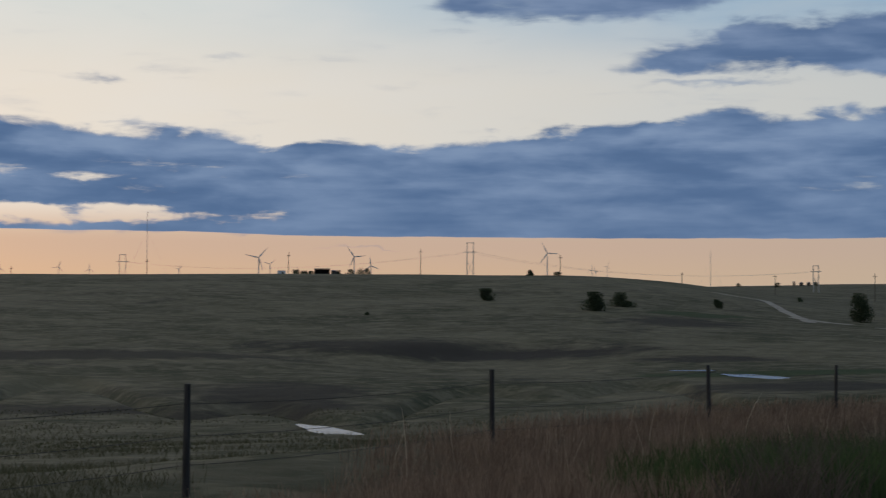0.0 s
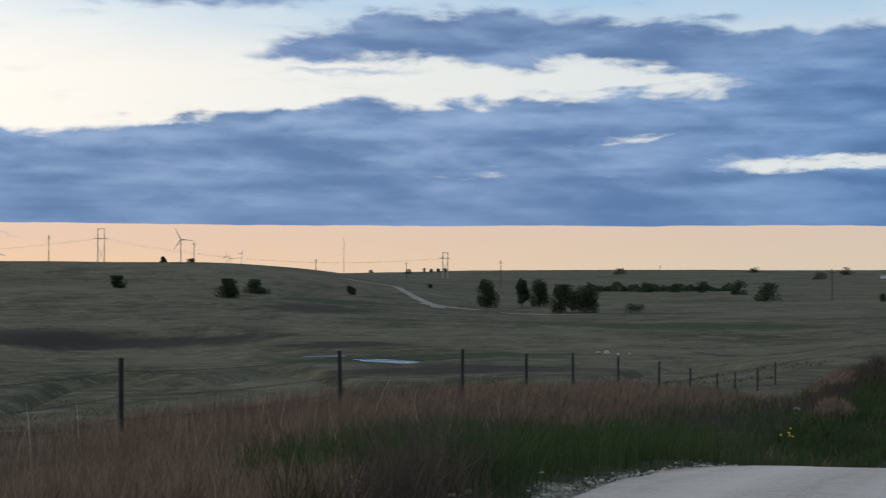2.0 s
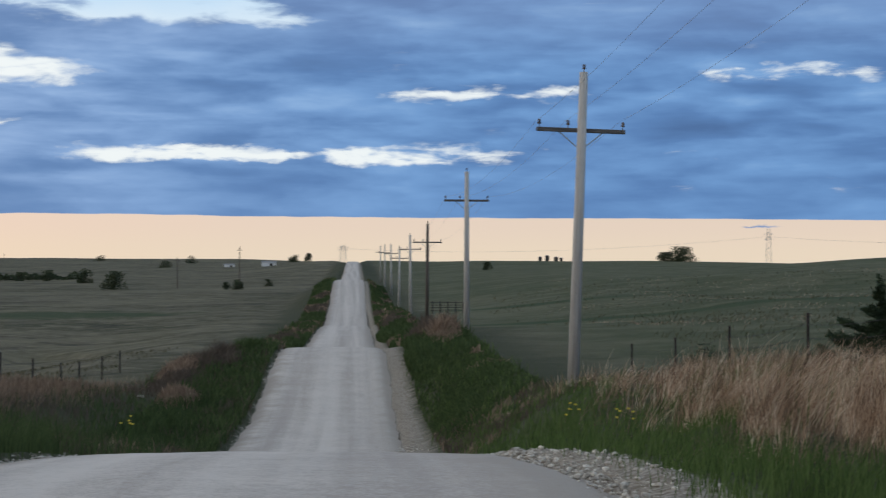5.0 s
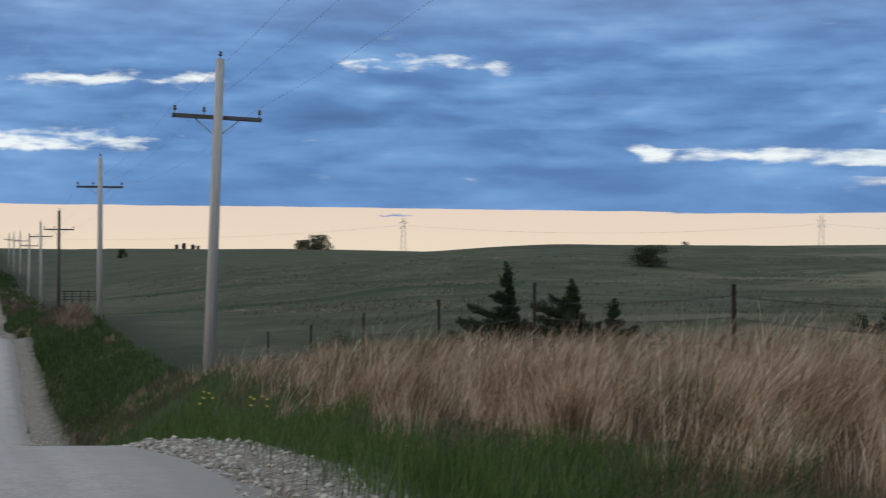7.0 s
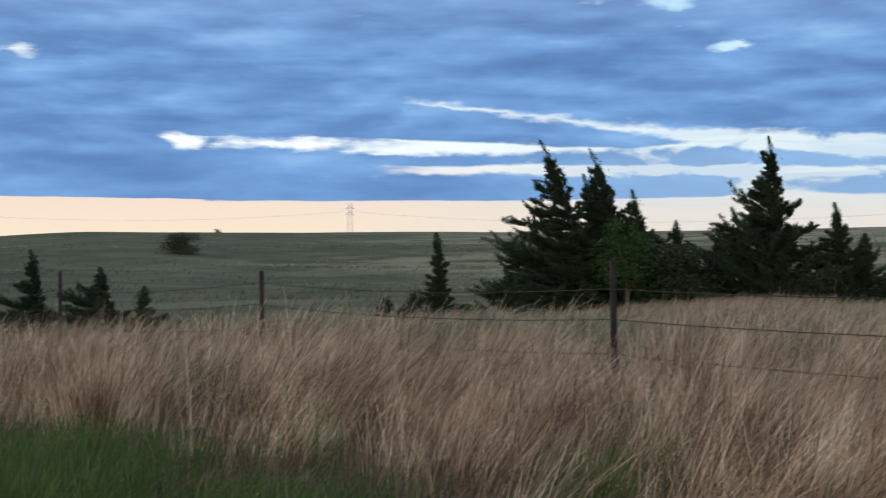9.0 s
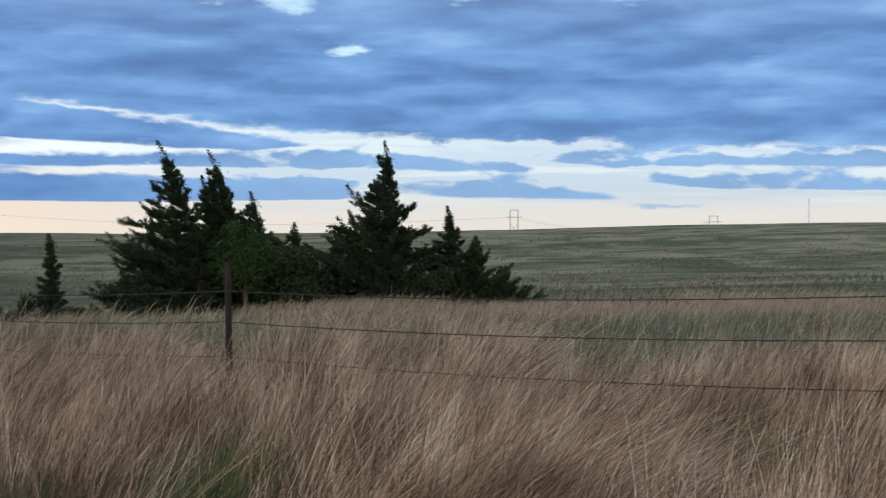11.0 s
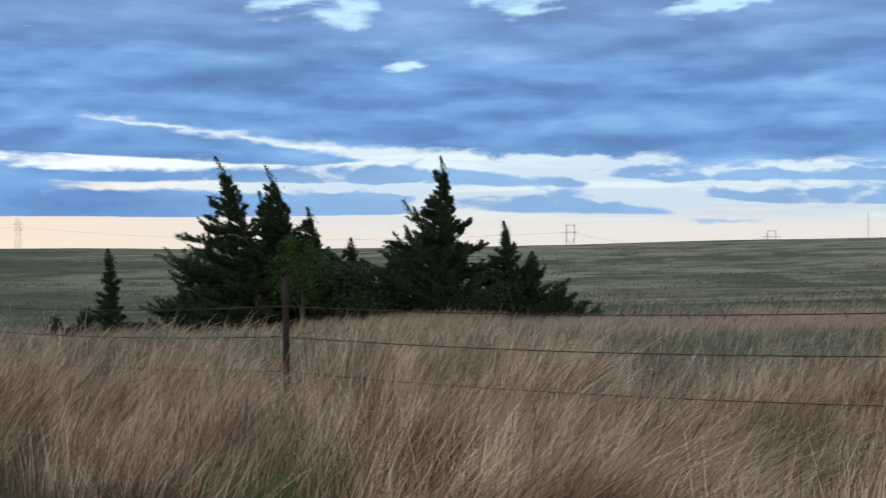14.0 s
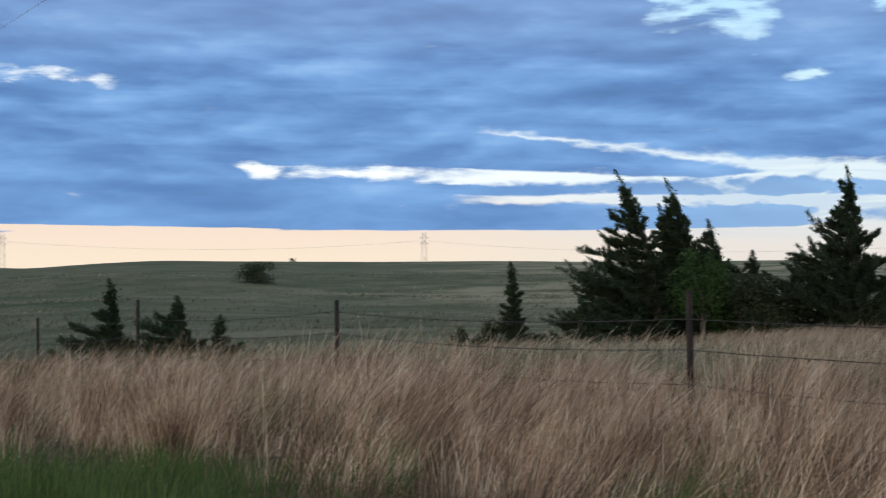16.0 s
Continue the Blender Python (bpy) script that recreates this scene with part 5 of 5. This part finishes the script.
def grass(name, px, py, h, mat, label, width=0.006, wind=(0.5, -0.5), bend=0.45, jit=0.5, curl=1.0, category="grass", fine=0.00042, fan=None):
    """Bent blades, each a tapered ribbon of three lengths, as one sheet of stuff."""
    k = len(px)
    r = np.random.RandomState(len(name) * 7 + k % 97)
    d = np.hypot(px, py)
    w = np.maximum(width, fine * d) * (0.7 + 0.6 * r.rand(k))
    a = r.rand(k) * math.tau
    turn = 0.8 * fbm(px / 1.1 + 40, py / 1.1, 2)
    wx, wy = wind[0] * np.cos(turn) - wind[1] * np.sin(turn), wind[0] * np.sin(turn) + wind[1] * np.cos(turn)
    lean = np.stack([wx + jit * np.cos(a), wy + jit * np.sin(a)], -1) * (bend * (0.45 + 0.9 * r.rand(k)) * sway(px, py, 1.6))[:, None]
    if fan is not None:
        lean = lean + fan
    face = np.arctan2(py, px) + math.pi / 2 + r.uniform(-0.9, 0.9, k)
    s = np.stack([np.cos(face), np.sin(face)], -1)
    z0 = land(px, py) - 0.03
    rows = []
    for u, ww in ((0.0, 1.0), (0.4, 0.9), (0.75, 0.65), (1.0, 0.0)):
        q = lean * (h * u ** (1 + curl))[:, None]
        c = np.stack([px, py], -1) + q
        zz = z0 + h * u * (1 - 0.22 * u * np.hypot(lean[:, 0], lean[:, 1]))
        for sg in ((-1, 1) if ww else (0,)):
            rows.append(np.concatenate([c + s * (sg * ww * w / 2)[:, None], zz[:, None]], 1))
    v = np.stack(rows, 1)
    base = (np.arange(k) * 7)[:, None]
    quads = np.concatenate([base + [0, 1, 3, 2], base + [2, 3, 5, 4]], 0)
    tris = base + [4, 5, 6]
    me = bpy.data.meshes.new(name)
    me.vertices.add(k * 7)
    me.vertices.foreach_set("co", v.astype(np.float32).ravel())
    loops = np.concatenate([quads.ravel(), tris.ravel()])
    me.loops.add(len(loops))
    me.loops.foreach_set("vertex_index", loops.astype(np.int32))
    starts = np.concatenate([np.arange(len(quads)) * 4, len(quads) * 4 + np.arange(k) * 3])
    me.polygons.add(len(starts))
    me.polygons.foreach_set("loop_start", starts.astype(np.int32))
    me.update(calc_edges=True)
    me.materials.append(mat)
    ob = new(name, me)
    return tagged(ob, label, category, kind="stuff")


def sow(count, b0, b1, d0, d1, seed, keep=None, power=1.0):
    """Random places in a sector of the view, thinner with distance."""
    r = np.random.RandomState(seed)
    b = np.radians(r.uniform(b0, b1, count) - ROAD)
    d = d0 * (d1 / d0) ** (r.rand(count) ** power)
    x, y = d * np.sin(b), d * np.cos(b)
    if keep is not None:
        ok = r.rand(count) < keep(x, y)
        x, y = x[ok], y[ok]
    return x, y, np.random.RandomState(seed + 1)


def sway(x, y, s=3.0):
    """How the wind's lean drifts from clump to clump."""
    return 1.0 + 1.1 * fbm(x / s, y / s, 2)


def tussock(x, y, s=1.0):
    return np.clip(0.5 + 1.5 * fbm(x / s, y / s, 2), 0.1, 1)


WIND = (0.62, -0.72)
# right of the road: tall dry bluestem along the fence
reach_r = lambda x, y: 9.3 + 16 * (1 - sstep(np.degrees(np.arctan2(x, y)) + ROAD, 78, 84))
edge_r = lambda x, y: 4.3 + 0.9 * vnoise(x * 0.1 + 3, y * 0.35) + 1.3 * vnoise(x * 0.5 + 30, y * 0.9) + np.clip((y - 24) * 0.05, 0, 1)
keep = lambda x, y: sstep(x, edge_r(x, y) - 0.4, edge_r(x, y) + 0.5) * (1 - 0.85 * sstep(x, reach_r(x, y), reach_r(x, y) + 2.5)) * (np.hypot(x, y) < 42) * (0.02 + 0.98 * tussock(x, y, 0.66) ** 3.0) * (0.12 + 0.88 * sstep(fbm(x / 1.3 + 9, y / 1.3, 2), -0.30, -0.08))
cx, cy, r = sow(42000, 38, 102, 5.0, 44, 11, keep)


def bunches(cx, cy, r, per, tall, name, mat, label, **kw):
    """Bunchgrass: blades that spring from clump centres and fan outwards."""
    k = len(cx)
    size = 0.55 + 0.9 * r.rand(k)
    n = np.maximum(4, (per * size * np.clip(15 / np.hypot(cx, cy), 0.4, 1)).astype(int))
    who = np.repeat(np.arange(k), n)
    a, rad = r.rand(len(who)) * math.tau, np.sqrt(r.rand(len(who)))
    spread = (0.16 * size)[who] * rad
    x, y = cx[who] + spread * np.cos(a), cy[who] + spread * np.sin(a)
    h = (tall * (0.62 + 0.7 * r.rand(k)))[who] * (0.55 + 0.5 * r.rand(len(who)))
    own = 0.22 * r.normal(size=(k, 2))[who]
    fan = np.stack([np.cos(a), np.sin(a)], -1) * (0.30 * rad)[:, None] + own
    return grass(name, x, y, h, mat, label, fan=fan, **kw)


tall = 0.78 * (1 - 0.22 * sstep(cx, 8.5, 10.5)) * (1 - 0.2 * sstep(cy, 14, 24)) * (1 + 0.35 * fbm(cx / 2.5, cy / 2.5, 2)) * np.minimum(1.06, 1 + 0.45 * fbm(cx + 5, cy, 2))
bunches(cx, cy, r, 27, tall, "dry_grass", M_DRY, "tall dry reddish-tan prairie grass bending in the wind", width=0.0037, wind=WIND, bend=0.56, jit=0.34, curl=0.5, fine=0.00028)
x, y, r = sow(9000, 38, 102, 5.2, 36, 12, lambda x, y: keep(x, y))
grass("seed_stalks", x, y, 0.7 + 0.4 * r.rand(len(x)), M_PALE, "long pale grass stalks standing out of the dry grass", 0.0048, WIND, 1.15, 0.5, 1.1, fine=0.0004)
# beyond the fence: thinner, greyer grass and weeds
keep = lambda x, y: sstep(x, 8.2, 9.4) * (1 - sstep(x, 18, 26)) * (0.25 + 0.75 * tussock(x, y, 1.5))
x, y, r = sow(60000, 44, 102, 10, 50, 13, keep)
grass("grey_weeds", x, y, 0.30 + 0.36 * r.rand(len(x)), M_GREY, "grey-green weeds and thin grass behind the fence", 0.004, WIND, 0.3, 0.6, fine=0.00036)
keep = lambda x, y: sstep(x, 8.6, 10.0) * (1 - sstep(np.hypot(x, y), 30, 36)) * (0.25 + 0.75 * tussock(x, y, 0.9))
x, y, r = sow(95000, 60, 102, 11, 36, 34, keep)
grass("grey_weeds", x, y, (0.26 + 0.3 * r.rand(len(x))) * (1 + 0.6 * fbm(x / 1.5, y / 1.5, 2)), M_GREY, "pale grey-green weeds behind the fence", 0.0035, WIND, 0.3, 0.7, fine=0.00036)
keep = lambda x, y: sstep(fbm(x / 5, y / 5, 2), -0.3, 0.2) * sstep(np.hypot(x, y), 25, 31)
x, y, r = sow(84000, 62, 102, 25, 48, 36, keep)
grass("pale_grass", x, y, (0.24 + 0.28 * r.rand(len(x))) * (1 + 0.5 * fbm(x / 3, y / 3, 2)), M_STRAW, "belt of pale dry grass in the pasture", 0.006, WIND, 0.5, 0.45, fine=0.0004)
# small white flower heads among the weeds
keep = lambda x, y: sstep(x, 9.5, 11) * sstep(fbm(x / 2.5, y / 2.5, 2), -0.1, 0.25)
x, y, r = sow(700, 80, 102, 13, 30, 37, keep)
k = len(x)
v = ICO[None, :, :] * (0.010 * (0.6 + 0.8 * r.rand(k)))[:, None, None] + np.stack([x, y, land(x, y) + 0.3 + 0.25 * r.rand(k)], -1)[:, None]
tagged(put_mesh("weed_flowers", v.reshape(-1, 3), (ICO_F[None] + (np.arange(k) * 12)[:, None, None]).reshape(-1, 3), M_PAINT),
       "tiny white flower heads on the weeds", "flower", kind="stuff")
# green undergrowth showing between the bunches
keep = lambda x, y: (x > 4.6) * (x < 11) * sstep(fbm(x / 1.3 + 5, y / 1.3, 2), 0.10, 0.26)
x, y, r = sow(52000, 44, 102, 5.2, 26, 35, keep)
grass("green_undergrowth", x, y, 0.28 + 0.36 * r.rand(len(x)), M_GREEN, "green blades growing up between the dry bunches", 0.004, WIND, 0.5, 0.8)
# short dead thatch under the bunches
keep = lambda x, y: sstep(x, edge_r(x, y) - 1.0, edge_r(x, y)) * (1 - sstep(x, 10, 12))
x, y, r = sow(70000, 40, 102, 5.0, 34, 38, keep)
grass("thatch", x, y, 0.12 + 0.24 * r.rand(len(x)), M_RUSSET, "short matted dead grass under the tall bunches", 0.005, WIND, 0.9, 0.9)
# green verge beside the road
keep = lambda x, y: sstep(x, 2.0, 2.7) * (1 - sstep(x, edge_r(x, y) - 0.5, edge_r(x, y) + 0.6)) * (0.3 + 0.7 * tussock(x, y, 0.6))
x, y, r = sow(120000, 33.5, 75, 6.0, 75, 15, keep)
grass("green_grass", x, y, (0.15 + 0.22 * r.rand(len(x))) * (1 + 1.1 * fbm(x / 0.9, y / 0.9, 2)), M_GREEN, "short green grass on the road verge", 0.006, (0.3, -0.3), 0.5, 0.7)
# left of the road
edge_l = lambda x, y: -8.6 + 1.3 * vnoise(x * 0.1 + 8, y * 0.22)
keep = lambda x, y: sstep(-x, -edge_l(x, y) - 0.6, -edge_l(x, y) + 0.8) * (1 - sstep(-x, 13.2, 14.6)) * (y < 66) * (0.35 + 0.65 * tussock(x, y, 0.9))
x, y, r = sow(200000, -4, 26, 13, 68, 16, lambda x, y: keep(x, y) * sstep(np.degrees(np.arctan2(x, y)) + ROAD, -5, 5))
grass("dry_grass", x, y, (0.20 + 0.42 * r.rand(len(x)) ** 1.5) * (1 + 0.5 * fbm(x / 2.5, y / 2.5, 2)), M_RUSSET, "tall dry russet-brown grass along the fence", 0.0042, WIND, 0.5, 0.5, fine=0.0003)
keep = lambda x, y: sstep(-x, 3.25 + 0.3 * sstep(y, 11, 30), 3.8 + 0.3 * sstep(y, 11, 30)) * (1 - sstep(-x, -edge_l(x, y) - 0.4, -edge_l(x, y) + 0.8)) * (0.3 + 0.7 * tussock(x, y, 0.8))
x, y, r = sow(170000, -12, 33, 10, 110, 17, keep)
dead = fbm(x / 2.0, y / 2.0, 2)
bb = np.degrees(np.arctan2(x, y)) + ROAD
g = dead < -0.55 + 0.75 * sstep(bb, 3.5, 8.5) + 0.05 * sstep(bb, 13, 19) - 0.2 * sstep(bb, 25, 28)
dry = ~g & (bb < 9 + 3 * dead)
grass("dry_grass", x[dry], y[dry], 0.26 + 0.3 * r.rand(dry.sum()), M_RUSSET, "dry russet grass on the roadside bank", 0.006, WIND, 0.45, 0.6)
g2, g = ~g & ~dry, g
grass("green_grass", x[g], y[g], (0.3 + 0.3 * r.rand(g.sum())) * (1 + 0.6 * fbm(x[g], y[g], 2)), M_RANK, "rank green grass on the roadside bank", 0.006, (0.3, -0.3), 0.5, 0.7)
grass("dead_weeds", x[g2], y[g2], 0.3 + 0.4 * r.rand(g2.sum()), M_BROWNWEED, "dead brown weeds on the roadside bank", 0.006, (0.2, -0.2), 0.5, 0.9)
# pasture texture: low tufts thinning into the distance
keep = lambda x, y: (x < -13.0) * sstep(fbm(x / 6, y / 6, 3), -0.25, 0.35)
x, y, r = sow(90000, -20, 27, 17, 120, 18, keep)
grass("pasture_tufts", x, y, 0.10 + 0.16 * r.rand(len(x)), M_TUFT, "short grey-green pasture tufts", 0.01, (0.2, -0.2), 0.6, 0.9)
keep = lambda x, y: (x > 14) * sstep(fbm(x / 8, y / 8, 3), -0.25, 0.35)
x, y, r = sow(40000, 38, 102, 24, 250, 19, keep)
grass("pasture_tufts", x, y, 0.14 + 0.18 * r.rand(len(x)), M_TUFT, "short grey-green pasture tufts", 0.01, WIND, 0.5, 0.6)
# lone pale stalks on the bank
x, y, r = sow(45, -3, 22, 14, 30, 21, lambda x, y: (x < -6.5) * (x > -12))
grass("pale_stalks", x, y, 0.7 + 0.4 * r.rand(len(x)), M_PALE, "lone pale stalks above the grass", 0.006, (0.3, -0.2), 0.4, 0.6)
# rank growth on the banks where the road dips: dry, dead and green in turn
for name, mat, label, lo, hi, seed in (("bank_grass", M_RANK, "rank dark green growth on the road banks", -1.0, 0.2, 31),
                                       ("dry_brush", M_RUSSET, "dry reddish brush on the road banks", 0.2, 0.32, 32),
                                       ("dead_brush", M_BROWNWEED, "dark dead brush on the road banks", 0.32, 1.0, 33)):
    r = np.random.RandomState(seed)
    y = 34 * (320 / 34) ** r.rand(46000)
    x = np.where(r.rand(46000) < 0.5, r.uniform(-6.8, -3.8, 46000), r.uniform(2.3, 5.4, 46000))
    f = fbm(x / 2.6 + 60, y / 7.0, 3)
    ok = (f > lo) & (f <= hi) & (r.rand(46000) < 0.8)
    x, y, f = x[ok], y[ok], f[ok]
    h = (0.2 + 0.32 * r.rand(len(x))) * (1 + 1.5 * np.abs(fbm(x / 1.7, y / 4.0, 2)))
    h = h * np.where(x > 0, 0.4 + 0.6 * sstep(y, 56, 72), 1.0)
    grass(name, x, y, h, mat, label, 0.008, (0.2, -0.2), 0.4, 0.8, fine=0.0007)
# shoulder-high weeds on the banks: y, x, half breadth, half length, height
for name, mat, label, seed, mounds in (
        ("roadside_brush", M_BROWNWEED, "tall dead brown weeds on the road bank", 41,
         ((72, -6.3, 1.5, 4.0, 0.95), (66, -7.2, 1.2, 4.0, 0.6), (84, 3.7, 1.1, 7.0, 1.0), (120, -5.6, 1.4, 9.0, 0.9), (150, 3.4, 1.2, 9.0, 0.8))),
        ("roadside_brush", M_RUSSET, "tall dry russet weeds on the road bank", 42,
         ((70, -7.6, 1.0, 5.0, 0.8), (78, 4.2, 1.0, 6.0, 1.05), (58, -6.4, 0.7, 3.0, 0.7), (110, -6.0, 0.9, 6.0, 0.8))),
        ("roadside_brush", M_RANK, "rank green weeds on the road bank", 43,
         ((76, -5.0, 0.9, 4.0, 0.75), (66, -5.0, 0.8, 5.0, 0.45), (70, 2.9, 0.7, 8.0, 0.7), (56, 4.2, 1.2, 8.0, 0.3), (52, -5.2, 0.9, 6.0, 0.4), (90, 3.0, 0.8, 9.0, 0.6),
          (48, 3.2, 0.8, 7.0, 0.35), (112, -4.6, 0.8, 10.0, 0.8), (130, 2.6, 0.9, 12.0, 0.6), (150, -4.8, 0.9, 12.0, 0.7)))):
    r = np.random.RandomState(seed)
    xs_, ys_, hs_ = [], [], []
    for my, mx, mb, ml, mh in mounds:
        a, q = r.rand(3200) * math.tau, np.sqrt(r.rand(3200))
        xs_.append(mx + mb * q * np.cos(a))
        ys_.append(my + ml * q * np.sin(a))
        hs_.append(mh * (1.1 - 0.7 * q ** 2) * r.uniform(0.55, 1.1, 3200) * (1 + 0.8 * fbm(xs_[-1] / 0.6, ys_[-1] / 0.9, 2)))
    grass(name, np.concatenate(xs_), np.concatenate(ys_), np.concatenate(hs_), mat, label, 0.012, (0.2, -0.2), 0.5, 0.9, fine=0.0006)
# coarse bunches over the nearer pasture
for name, mat, label, seed, count, lo in (("pasture_bunches", M_STRAW, "pale dry bunchgrass scattered over the pasture", 44, 40000, 0.0),
                                          ("pasture_bunches", M_TUFT, "dull green bunches scattered over the pasture", 45, 16000, -0.05)):
    pick = lambda x, y: (x > 16) * sstep(fbm(x / 11 + seed, y / 11, 3), lo, lo + 0.45) * sstep(np.hypot(x, y), 46, 60)
    x, y, r = sow(count, 40, 102, 46, 300, seed, pick, 0.8)
    grass(name, x, y, 0.08 + 0.14 * r.rand(len(x)), mat, label, 0.012, WIND, 0.6, 0.6, fine=0.00036)
